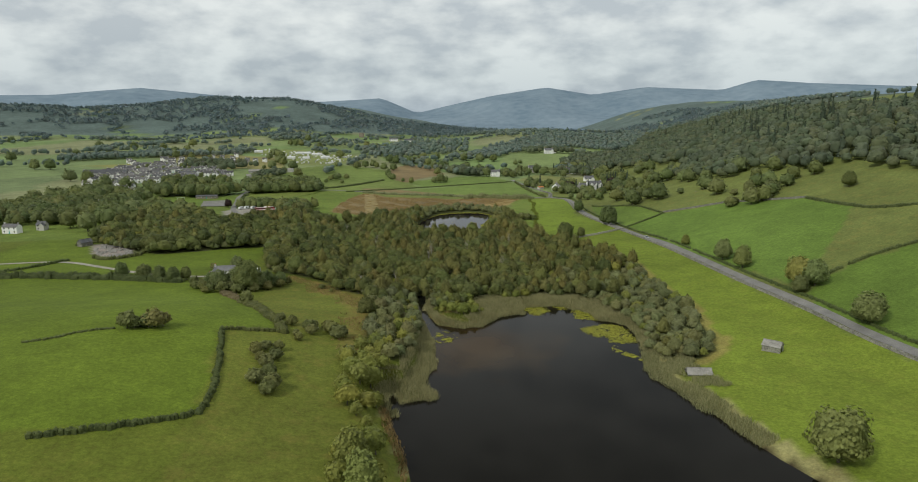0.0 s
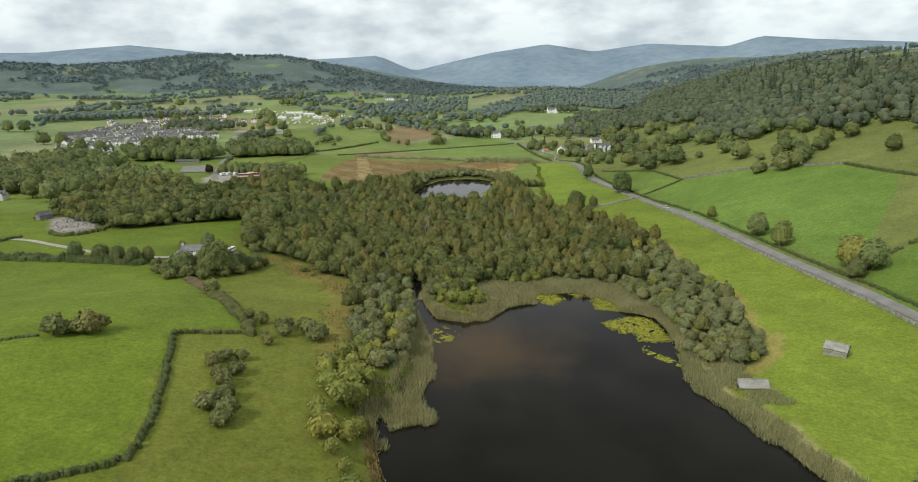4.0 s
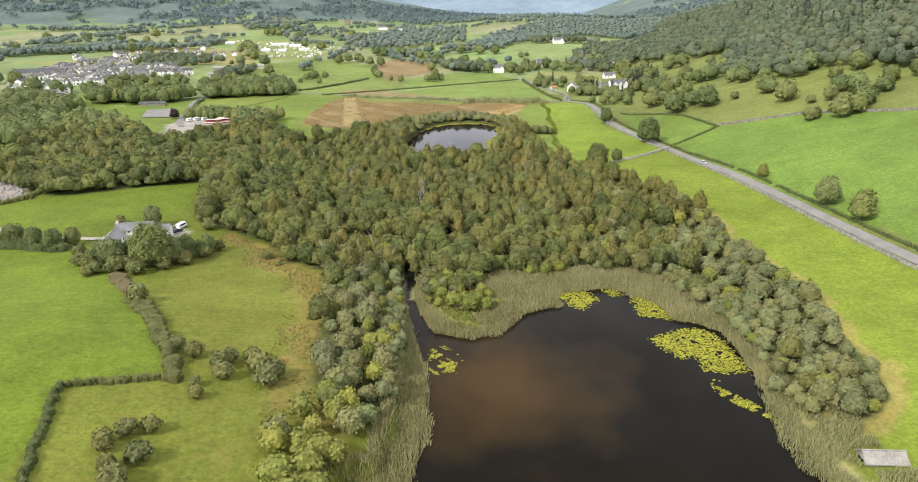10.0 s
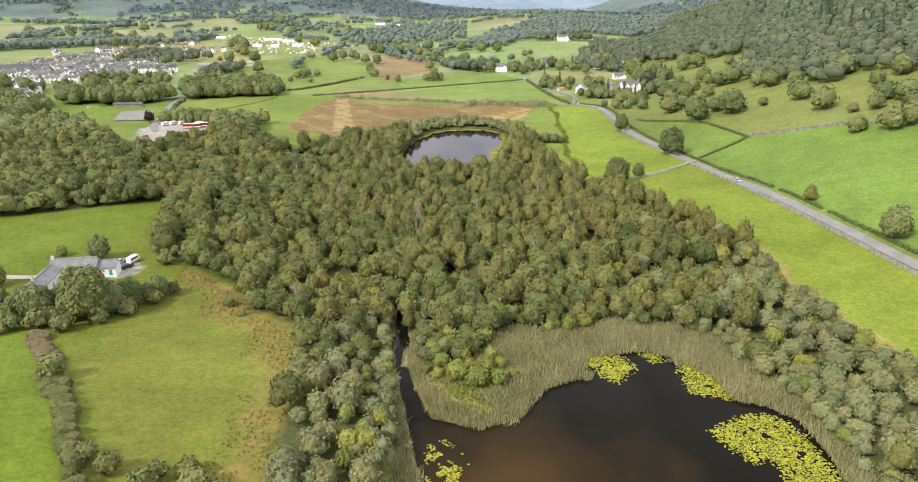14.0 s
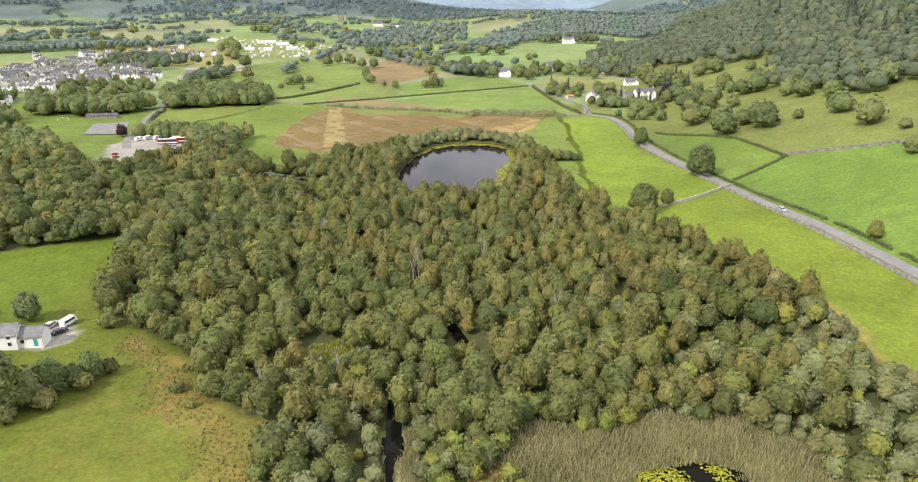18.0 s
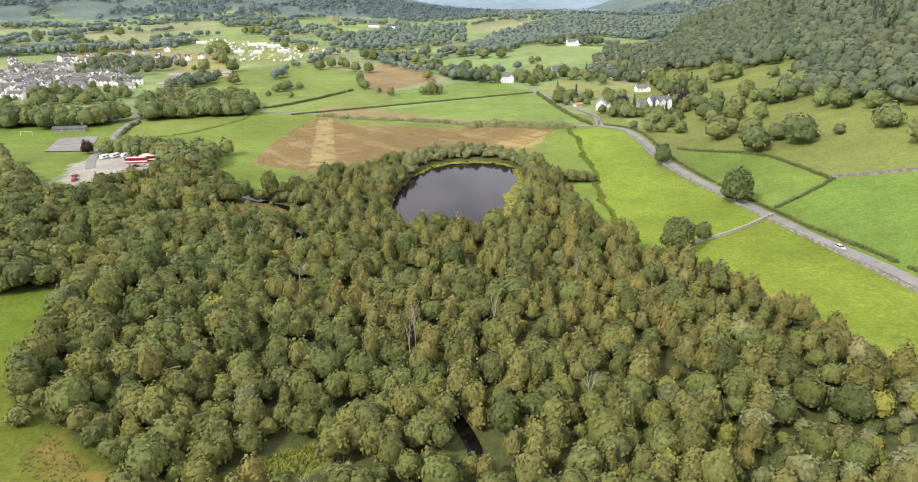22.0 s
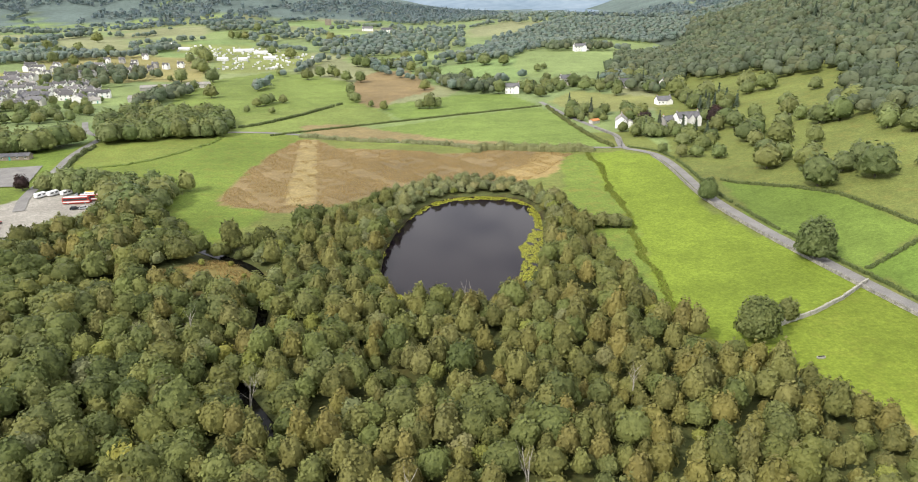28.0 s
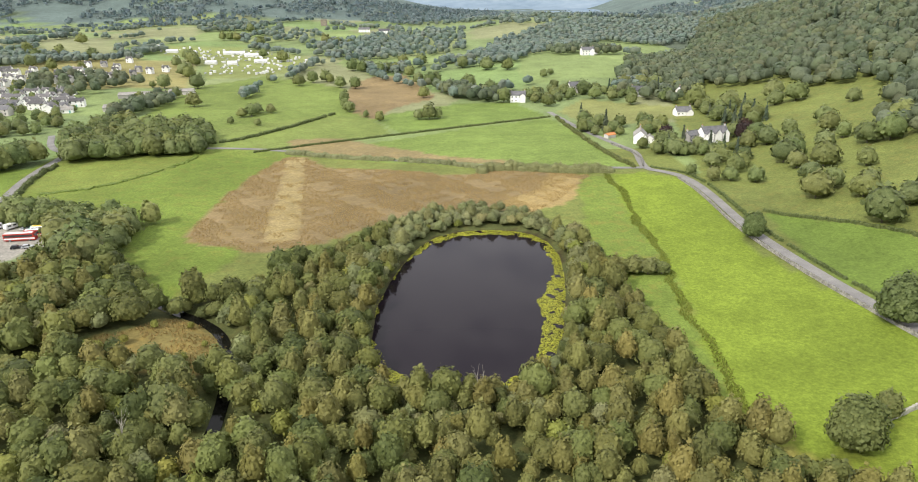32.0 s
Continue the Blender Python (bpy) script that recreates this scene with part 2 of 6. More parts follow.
def water_material(name, deep, shoal=None, centre=(0, 0), radius=30.0, ior=1.16):
    m = bpy.data.materials.new(name)
    m.use_nodes = True
    n, l = m.node_tree.nodes, m.node_tree.links
    b = n["Principled BSDF"]
    b.inputs["Base Color"].default_value = (*deep, 1)
    b.inputs["Roughness"].default_value, b.inputs["IOR"].default_value = 0.05, ior
    geo = n.new("ShaderNodeNewGeometry")
    k = n.new("ShaderNodeTexNoise")
    k.inputs["Scale"].default_value, k.inputs["Detail"].default_value = 0.9, 3.0
    l.new(geo.outputs["Position"], k.inputs["Vector"])
    bp = n.new("ShaderNodeBump")
    bp.inputs["Distance"].default_value, bp.inputs["Strength"].default_value = 0.012, 0.2
    l.new(k.outputs["Fac"], bp.inputs["Height"])
    l.new(bp.outputs[0], b.inputs["Normal"])
    if shoal:
        d = n.new("ShaderNodeVectorMath")
        d.operation, d.inputs[1].default_value = "DISTANCE", (*centre, 0)
        k2 = n.new("ShaderNodeTexNoise")
        k2.inputs["Scale"].default_value, k2.inputs["Detail"].default_value = 0.05, 6.0
        l.new(geo.outputs["Position"], k2.inputs["Vector"])
        l.new(geo.outputs["Position"], d.inputs[0])
        w = n.new("ShaderNodeMath")
        w.operation, w.inputs[1].default_value = "MULTIPLY_ADD", -radius * 1.2
        l.new(k2.outputs["Fac"], w.inputs[0])
        l.new(d.outputs["Value"], w.inputs[2])
        mr = n.new("ShaderNodeMapRange")
        mr.inputs["From Min"].default_value, mr.inputs["From Max"].default_value = -radius * 0.5, radius * 0.35
        mr.inputs["To Min"].default_value, mr.inputs["To Max"].default_value = 1.0, 0.0
        l.new(w.outputs[0], mr.inputs["Value"])
        mx = n.new("ShaderNodeMix")
        mx.data_type = "RGBA"
        mx.inputs[6].default_value, mx.inputs[7].default_value = (*deep, 1), (*shoal, 1)
        l.new(mr.outputs[0], mx.inputs["Factor"])
        l.new(mx.outputs[2], b.inputs["Base Color"])
    return m


M_GROUND = ground_material()
M_LAKE = water_material("lake_water", (0.0078, 0.0066, 0.0040), (0.050, 0.030, 0.0105), (12, 274), 38, ior=1.12)
M_POND = water_material("pond_water", (0.0125, 0.0090, 0.0125), ior=1.16)
M_STREAM = water_material("stream_water", (0.008, 0.008, 0.006))
M_ALDER = leafy("alder_leaves", (0.060, 0.075, 0.023), (0.200, 0.214, 0.065), vary=0.32)
M_WILLOW = leafy("willow_leaves", (0.108, 0.118, 0.052), (0.275, 0.285, 0.125))
M_BIRCH = leafy("birch_leaves", (0.094, 0.096, 0.030), (0.258, 0.244, 0.078), vary=0.24)
M_SALLOW = leafy("sallow_leaves", (0.125, 0.140, 0.028), (0.320, 0.325, 0.080))
M_OAK = leafy("oak_leaves", (0.072, 0.096, 0.034), (0.212, 0.240, 0.086))
M_ASH = leafy("ash_leaves", (0.130, 0.152, 0.040), (0.320, 0.335, 0.098))
M_LIME = leafy("field_tree_leaves", (0.090, 0.116, 0.040), (0.245, 0.272, 0.100))
M_BUSH = leafy("thorn_leaves", (0.098, 0.114, 0.038), (0.260, 0.262, 0.095))
M_COPPER = leafy("copper_beech_leaves", (0.030, 0.018, 0.018), (0.075, 0.045, 0.039))
M_HEDGE = leafy("hedge_leaves", (0.050, 0.068, 0.022), (0.158, 0.180, 0.060), patch=0.3, vary=0.1)
# extra blue in this base colour stands for haze over the hill
M_FARWOOD = leafy("hazed_hillside_leaves", (0.060, 0.080, 0.048), (0.165, 0.190, 0.104), patch=0.05)
# next two leaf colours carry the far valley's bluish air haze
M_VALEWOOD = leafy("hazed_valley_leaves", (0.108, 0.148, 0.132), (0.205, 0.248, 0.190), patch=0.02)
M_FELLWOOD = leafy("hazed_fellside_leaves", (0.115, 0.158, 0.165), (0.180, 0.228, 0.228), patch=0.02)
M_CONIFER = leafy("conifer_needles", (0.045, 0.065, 0.044), (0.105, 0.130, 0.079))
M_BARK = material("bark", (0.05, 0.04, 0.03), (0.16, 0.14, 0.11), 0.8, 6, bump=0.02)
M_DEAD = material("bare_wood", (0.22, 0.20, 0.17), (0.42, 0.39, 0.34), 0.8, 6, bump=0.02)
M_REED = leafy("reed_blades", (0.200, 0.196, 0.088), (0.420, 0.390, 0.205), patch=0.10, shift=0.5, vary=0.0, relief=0.05)
M_LILY = leafy("lily_leaves", (0.150, 0.150, 0.014), (0.400, 0.380, 0.036), patch=0.35, shift=0.5, vary=0.0, through_=0.1, relief=0.02)
M_TUSSOCK = leafy("rush_tussock", (0.205, 0.150, 0.062), (0.365, 0.270, 0.120), patch=0.08, shift=0.4, vary=0.0, relief=0.05)
M_RANK = leafy("rank_grass_blades", (0.115, 0.152, 0.030), (0.205, 0.250, 0.052), patch=0.1, shift=0.3, vary=0.0, relief=0.03)
M_BRAMBLE = leafy("bramble_leaves", (0.125, 0.100, 0.050), (0.280, 0.215, 0.110))
M_BRACKEN = leafy("bracken_fronds", (0.130, 0.145, 0.026), (0.290, 0.300, 0.060), patch=0.3, shift=0.5, vary=0.0, relief=0.05)
M_ROAD = material("asphalt", (0.15, 0.143, 0.135), (0.26, 0.248, 0.23), 0.15, 3, bump=0.01)
M_TRACK = material("gravel", (0.24, 0.22, 0.18), (0.42, 0.39, 0.33), 0.3, 4, bump=0.02)
M_STONE = material("drystone", (0.13, 0.125, 0.11), (0.40, 0.38, 0.33), 0.6, 3, bump=0.06, per="object")
M_SLATE = material("roof_slate", (0.060, 0.060, 0.066), (0.155, 0.152, 0.155), 0.5, 3, rough=0.6, bump=0.02, per="object")
M_PALESLATE = material("pale_slate", (0.12, 0.118, 0.12), (0.24, 0.235, 0.235), 0.5, 3, rough=0.6, bump=0.02, per="object")
M_STONEROOF = material("stone_roof", (0.19, 0.18, 0.16), (0.36, 0.34, 0.31), 0.6, 3, bump=0.03)
M_RENDER = material("white_render", (0.74, 0.73, 0.70), (0.86, 0.85, 0.82), 0.4, 3, bump=0.005, per="object", shift=0.4)
M_GREYWALL = material("grey_render", (0.30, 0.29, 0.27), (0.52, 0.50, 0.46), 0.4, 3, bump=0.01, per="object", shift=0.6)
M_GLASS = material("window_glass", (0.02, 0.022, 0.025), (0.05, 0.055, 0.06), 0.5, 2, rough=0.1, spec=0.6)
M_WHITE = material("white_paint", (0.72, 0.72, 0.71), (0.85, 0.85, 0.84), 0.5, 4, rough=0.4)
M_RED = material("red_paint", (0.30, 0.03, 0.02), (0.45, 0.06, 0.04), 0.5, 4, rough=0.35)
M_YELLOW = material("yellow_paint", (0.55, 0.40, 0.05), (0.72, 0.55, 0.10), 0.5, 4, rough=0.35)
M_TEAL = material("teal_paint", (0.03, 0.28, 0.24), (0.06, 0.40, 0.34), 0.5, 4, rough=0.4)
M_BLACK = material("dark_paint", (0.012, 0.013, 0.016), (0.03, 0.032, 0.038), 0.5, 4, rough=0.25)
M_SILVER = material("silver_paint", (0.40, 0.42, 0.44), (0.55, 0.57, 0.58), 0.5, 4, rough=0.3, metal=0.3)
M_TYRE = material("tyre_rubber", (0.012, 0.012, 0.012), (0.03, 0.03, 0.03), 1, 6)
M_WOOD = material("weathered_wood", (0.16, 0.13, 0.10), (0.32, 0.28, 0.22), 0.8, 6, bump=0.01)
M_RUST = material("orange_sheet", (0.42, 0.16, 0.06), (0.58, 0.26, 0.10), 0.8, 6)
M_CANVAS = material("white_canvas", (0.50, 0.50, 0.49), (0.72, 0.72, 0.71), 0.2, 2)


# ---------------------------------------------------------------- the lie of the land
def smooth(a, b, x):
    t = np.clip((x - a) / (b - a), 0, 1)
    return t * t * (3 - 2 * t)


def toe(y):
    """Where the hill east of the road begins."""
    return np.interp(y, [0, 400, 560, 650, 750, 900, 1200, 1700, 2400], [150, 140, 142, 140, 165, 200, 290, 470, 600])


LAKE = [(-10, 60), (-9.6, 165.3), (-11.6, 177.8), (-18.4, 202), (-22.1, 222.8), (-19.3, 230), (-15.7, 219.3), (-6.5, 223.9), (-10, 236), (-7.6, 253), (-7, 278), (-9.5, 294), (-12.5, 310), (-15.2, 326), (-16.4, 342), (-14.2, 342), (-12.4, 328), (-8.8, 313), (-5.4, 303), (6.1, 298.8), (15.6, 303.3), (23, 315), (33, 320), (36, 330), (51, 333.5), (58.5, 330), (66.5, 319), (68, 309), (74, 306), (79.5, 300), (80, 288), (79, 275), (77.5, 264), (75.5, 252), (74.5, 238.2), (82.4, 217.6), (86.7, 194.4), (91.6, 178.5), (97, 165), (115, 120), (140, 60), (150, -150), (-30, -150), (-30, 0)]
POND = [(-20, 622), (-15, 637), (-9, 647), (-1, 652.5), (7, 655), (16, 655), (25, 653), (32, 648), (37, 638), (39, 623), (37.5, 604), (35, 587), (29.5, 560), (23, 541), (14, 530), (-1.8, 525.9), (-10.9, 527), (-18.8, 532.1), (-25.9, 543.2), (-27.8, 557.2), (-28, 582), (-25, 602)]
STREAM = [(-14.3, 338), (-14.6, 344), (-15.6, 360), (-12.9, 371.5), (-4, 378), (3.4, 382), (1, 392), (-6, 410), (-24, 436), (-44, 462), (-63, 490), (-62.5, 505), (-61.4, 518.3), (-66, 545), (-72, 562), (-81, 573), (-96, 583), (-104, 590)]
CARR = [(-32.5, 262), (-36.9, 292), (-40, 320), (-43, 346), (-60, 357), (-67, 373), (-84, 389), (-97, 396), (-106, 403), (-111, 412), (-114, 425), (-121, 449), (-124, 474), (-148, 461), (-168, 451), (-190, 444), (-232, 470), (-262, 500), (-268, 577), (-238, 588), (-226, 612), (-208, 600), (-196, 577), (-172, 566), (-165, 595), (-146, 612), (-124, 613), (-113, 600), (-96, 585), (-74, 590), (-62, 611), (-43, 630), (-30, 660), (-12, 677), (8, 684), (25, 678), (38, 664), (47, 640), (53, 616), (58.6, 541), (63, 503), (78, 488), (94, 457), (108, 420), (110, 390), (110, 350), (111, 320), (110, 289), (107, 266), (95, 250), (82, 258), (82, 285), (83, 300), (78, 318), (73, 335), (64, 346), (47, 347), (29, 342), (18, 344), (11, 336), (5, 328), (-2, 325), (-8, 325), (-10, 345), (-19, 345), (-16, 320), (-14, 292), (-14, 262), (-22, 245)]
CLEARING = [(-101, 546), (-113, 549), (-111, 558), (-99, 566), (-93, 576), (-84, 575), (-71, 561), (-68, 546), (-76, 537), (-88, 541)]
GLADE = [(-52, 374), (-40, 384), (-27, 388), (-30, 379), (-42, 370)]
BROWN = [(-99, 788), (-87, 789), (-72, 766), (-24, 755), (8, 741), (21, 756), (75, 738), (51, 694), (35, 674), (-10, 684), (-36, 660), (-54, 640), (-81, 630), (-110, 642), (-113, 662), (-112, 709), (-107, 753)]
SWATHE = [(-98, 786), (-88, 788), (-65, 645), (-80, 643)]
MEADOW = [(-168, 704), (-147, 786), (-98, 784), (-111, 703), (-114, 639), (-82, 633), (-99, 588), (-124, 612), (-133, 644)]
EASTFIELD = [(85.5, 737), (104, 742), (121, 720), (117, 657), (112, 615), (126, 558), (133, 534), (96, 507), (75, 499), (67, 517), (63, 559), (77.6, 611), (72.6, 651), (85, 724)]
EASTFIELD2 = [(131, 536), (143, 468), (147, 400), (153, 340), (158, 275), (163, 229), (180, 60), (140, 60), (115, 120), (97, 165), (82, 218), (88, 240), (107, 266), (110, 320), (104, 418), (75, 490), (96, 507)]
ROUGH = [(-92, 391), (-43, 350), (-38, 300), (-32, 262), (-20, 240), (-24, 215), (-12, 175), (-12, 60), (-60, 60), (-70, 185), (-84, 250), (-66, 260), (-68, 278), (-92, 310), (-94, 374)]
NEARWEST = [(-68, 186), (-72, 208), (-85, 250), (-66, 260), (-66, 275), (-30, 262), (-20, 240), (-24, 215), (-12, 175), (-12, 60), (-110, 60), (-120, 160), (-91, 168)]
HILLWEST = [(-102, 319), (-72, 279), (-66, 262), (-85, 250), (-72, 208), (-69, 186), (-91, 168), (-300, 130), (-300, 380), (-170, 378), (-140, 365)]
EASTHILL1 = [(135, 545), (172, 560), (167, 618), (136, 660), (126, 600)]
EASTHILL2 = [(140, 545), (172, 558), (216, 535), (248, 480), (252, 430), (170, 325), (153, 400), (146, 480)]
EASTHILL3 = [(172, 320), (195, 336), (235, 340), (300, 380), (300, 100), (200, 60), (168, 225), (160, 300)]
ROAD = [(82, 930), (95, 856), (108, 808), (114, 788), (110, 765), (108, 747), (116, 738), (122.5, 724), (123.5, 694), (119.8, 645), (120.9, 620), (124, 590), (128.7, 561), (133, 536), (141, 495), (146, 468), (149.5, 425), (153, 375), (157, 335), (161.5, 295), (162.5, 265), (166, 234), (175, 180), (195, 90), (210, -100)]
LANE = [(108, 750), (84, 753), (30, 760), (-40, 781), (-99, 804), (-136, 806), (-186, 802), (-232, 795), (-252, 812), (-270, 850)]
PARKLANE = [(-232, 793), (-227, 740), (-216, 700), (-207, 655), (-196, 630)]
TRACK = [(-330, 405), (-277, 416), (-238, 424), (-206, 404), (-172, 383), (-142, 374), (-116, 384)]
CARPARK = [(-200, 660), (-157, 656), (-148, 634), (-166, 626), (-172, 600), (-180, 580), (-194, 585), (-200, 612), (-212, 640)]
SPORTS = [(-300, 660), (-240, 690), (-222, 705), (-234, 762), (-300, 745), (-340, 700)]
SHOWFIELD = [(-437, 1480), (-327, 1502), (-192, 1360), (-156, 1236), (-203, 1163), (-255, 1141), (-314, 1311), (-386, 1386)]


def inside(poly, x, y):
    c = np.zeros(np.shape(x), bool)
    n = len(poly)
    for i in range(n):
        (x0, y0), (x1, y1) = poly[i], poly[(i + 1) % n]
        if y0 != y1:
            c ^= ((y0 > y) != (y1 > y)) & (x < (x1 - x0) * (y - y0) / (y1 - y0) + x0)
    return c


def line_dist(line, x, y, closed=False):
    d = np.full(np.shape(x), 1e9)
    pts = line + line[:1] if closed else line
    for (x0, y0), (x1, y1) in zip(pts, pts[1:]):
        ax, ay = x1 - x0, y1 - y0
        t = np.clip(((x - x0) * ax + (y - y0) * ay) / (ax * ax + ay * ay), 0, 1)
        d = np.minimum(d, np.hypot(x - x0 - t * ax, y - y0 - t * ay))
    return d


def signed(poly, x, y):
    d = line_dist(poly, x, y, True)
    return np.where(inside(poly, x, y), -d, d)


def wave(x, y, s, seed=0.0):
    """A cheap rolling noise from -1 to 1."""
    a = np.sin(x / s + 1.7 * seed) * np.cos(y / s * 0.9 + seed) + 0.5 * np.sin((x * 0.8 + y * 0.6) / s * 2.1 + 2.3 * seed) + 0.25 * np.cos((x * 0.5 - y * 0.9) / s * 4.3 + seed)
    return a / 1.6


def land(x, y):
    """Height of the ground without water beds."""
    x, y = np.asarray(x, float), np.asarray(y, float)
    z = 1.2 + 0.004 * np.clip(y - 650, 0, 2000)
    dx, dy = x + 130, y - 235
    z = z + 21 * np.exp(-0.5 * (dx / np.where(dx > 0, 60, 170.0)) ** 2 - 0.5 * (dy / np.where(dy > 0, 65, 130.0)) ** 2)
    z = z + 12 * smooth(-200, -600, x) * smooth(500, 1000, y) + 4 * smooth(-60, -160, x) * smooth(300, 400, y)
    u = x - toe(y)
    z = z + 3.0 * smooth(-70, 0, u)
    up = np.clip(u, 0, None)
    z = z + 120 * np.tanh((0.24 * up + 0.0004 * up ** 2) / 120)
    z = z + 14 * np.exp(-0.5 * ((x - 170) / 90) ** 2 - 0.5 * ((y - 1200) / 120) ** 2)
    z = z + 30 * np.exp(-0.5 * ((x - 330) / 260) ** 2 - 0.5 * ((y - 1800) / 230) ** 2)
    # rolling drumlins far up the valley, then the low fells to the north-west
    far = smooth(1000, 1700, y)
    z = z + far * 9 * (1 + wave(x, y, 170, 2.0)) * smooth(400, 100, x)
    r = np.hypot(x, y)
    az = x / np.maximum(y, 1)
    top = np.interp(az, [-1.2, -0.65, -0.52, -0.40, -0.23, -0.13, -0.06, 0.02, 0.3], [120, 112, 98, 116, 132, 92, 55, 24, 20])
    z = z + np.where(y > 0, smooth(1900, 2620, r) * (top + 7 * wave(x, y, 120, 5.0) - 25), 0)
    return z


def height(x, y):
    z = land(x, y)
    near = (np.abs(x) < 400) & (y < 900)
    if np.any(near):
        sd = np.minimum(signed(LAKE, x, y), signed(POND, x, y))
        sd = np.minimum(sd, line_dist(STREAM, x, y) - 2.7)
        z = np.where(near, np.minimum(z, np.clip(sd * 0.28, -1.4, None) + np.clip(sd - 6, 0, None) * 3), z)
    return z


def hz(x, y):
    return float(height(np.array([float(x)]), np.array([float(y)]))[0])


def raw_mesh(name, verts, quads, mats, index=None, smooth_=False):
    """A mesh from arrays of vertices and four-cornered faces."""
    me = bpy.data.meshes.new(name)
    verts, quads = np.asarray(verts, np.float32), np.asarray(quads, np.int32)
    me.vertices.add(len(verts))
    me.vertices.foreach_set("co", verts.ravel())
    me.loops.add(quads.size)
    me.loops.foreach_set("vertex_index", quads.ravel())
    me.polygons.add(len(quads))
    me.polygons.foreach_set("loop_start", np.arange(0, quads.size, 4, dtype=np.int32))
    for m in mats:
        me.materials.append(m)
    if index is not None:
        me.polygons.foreach_set("material_index", np.asarray(index, np.int32))
    me.polygons.foreach_set("use_smooth", np.full(len(quads), smooth_))
    me.update(calc_edges=True)
    return me


def graded(lo, a, b, hi, step, grow):
    v = list(np.arange(a, b + step, step))
    s, p = step, v[0]
    while p > lo:
        s *= grow
        p -= s
        v.insert(0, p)
    s, p = step, v[-1]
    while p < hi:
        s = min(s * grow, 45)
        p += s
        v.append(p)
    return np.array(v)


xs = graded(-2900, -240, 260, 2900, 3.0, 1.05)
ys = graded(-1500, 140, 800, 3300, 3.0, 1.04)
GX, GY = np.meshgrid(xs, ys)
GZ = height(GX, GY)
tint = np.zeros((*GX.shape, 4))
PASTURE, LUSH, DULL, RUSH, STRAW = (0.120, 0.144, 0.020), (0.114, 0.154, 0.017), (0.138, 0.160, 0.043), (0.205, 0.152, 0.075), (0.262, 0.205, 0.094)


PX, PY = GX + 1.6 * wave(GX, GY, 4.0, 1.0), GY + 1.6 * wave(GX, GY, 4.3, 2.0)


def paint(mask, colour, rough=0.0):
    tint[mask] = (*colour, rough)


# the far patchwork of fields: cells round scattered seeds, each with its own green, blued to include distance haze
prng = np.random.default_rng(5)
seeds = np.column_stack([prng.uniform(-1900, 1500, 420), prng.uniform(560, 3000, 420)])
hazy_greens = np.array([(0.165, 0.212, 0.085), (0.182, 0.232, 0.085), (0.145, 0.182, 0.080), (0.205, 0.238, 0.102), (0.162, 0.225, 0.080), (0.210, 0.220, 0.110)])
cell_green = prng.integers(0, len(hazy_greens), len(seeds))
cell = np.zeros(GX.shape, int)
edge = np.full(GX.shape, 1e9)
best = np.full(GX.shape, 1e9)
wx, wy = GX + 22 * wave(GX, GY, 60, 1.0), GY + 22 * wave(GX, GY, 55, 3.0)
for i, (sx, sy) in enumerate(seeds):
    d = np.hypot(wx - sx, (wy - sy) * 0.8)
    nearer = d < best
    edge = np.where(nearer, best - d, np.minimum(edge, d - best))
    best, cell = np.where(nearer, d, best), np.where(nearer, i, cell)
tint[..., :3] = hazy_greens[cell_green[cell]]
# beyond 2050 m the ground tint itself is hazed blue-green
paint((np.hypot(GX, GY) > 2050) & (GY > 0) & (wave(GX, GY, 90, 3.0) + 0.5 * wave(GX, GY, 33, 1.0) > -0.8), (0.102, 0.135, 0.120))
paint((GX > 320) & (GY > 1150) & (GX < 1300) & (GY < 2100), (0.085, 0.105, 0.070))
paint(GY < 560, PASTURE)
paint((GX - toe(GY) > -28) & (GX > 122) & (GY < 1100), DULL, 0.25)
paint((np.abs(GX) < 130) & (GY > 560) & (GY < 800), DULL, 0.2)
paint((GX < -120) & (GX > -300) & (GY > 380) & (GY < 500), LUSH)
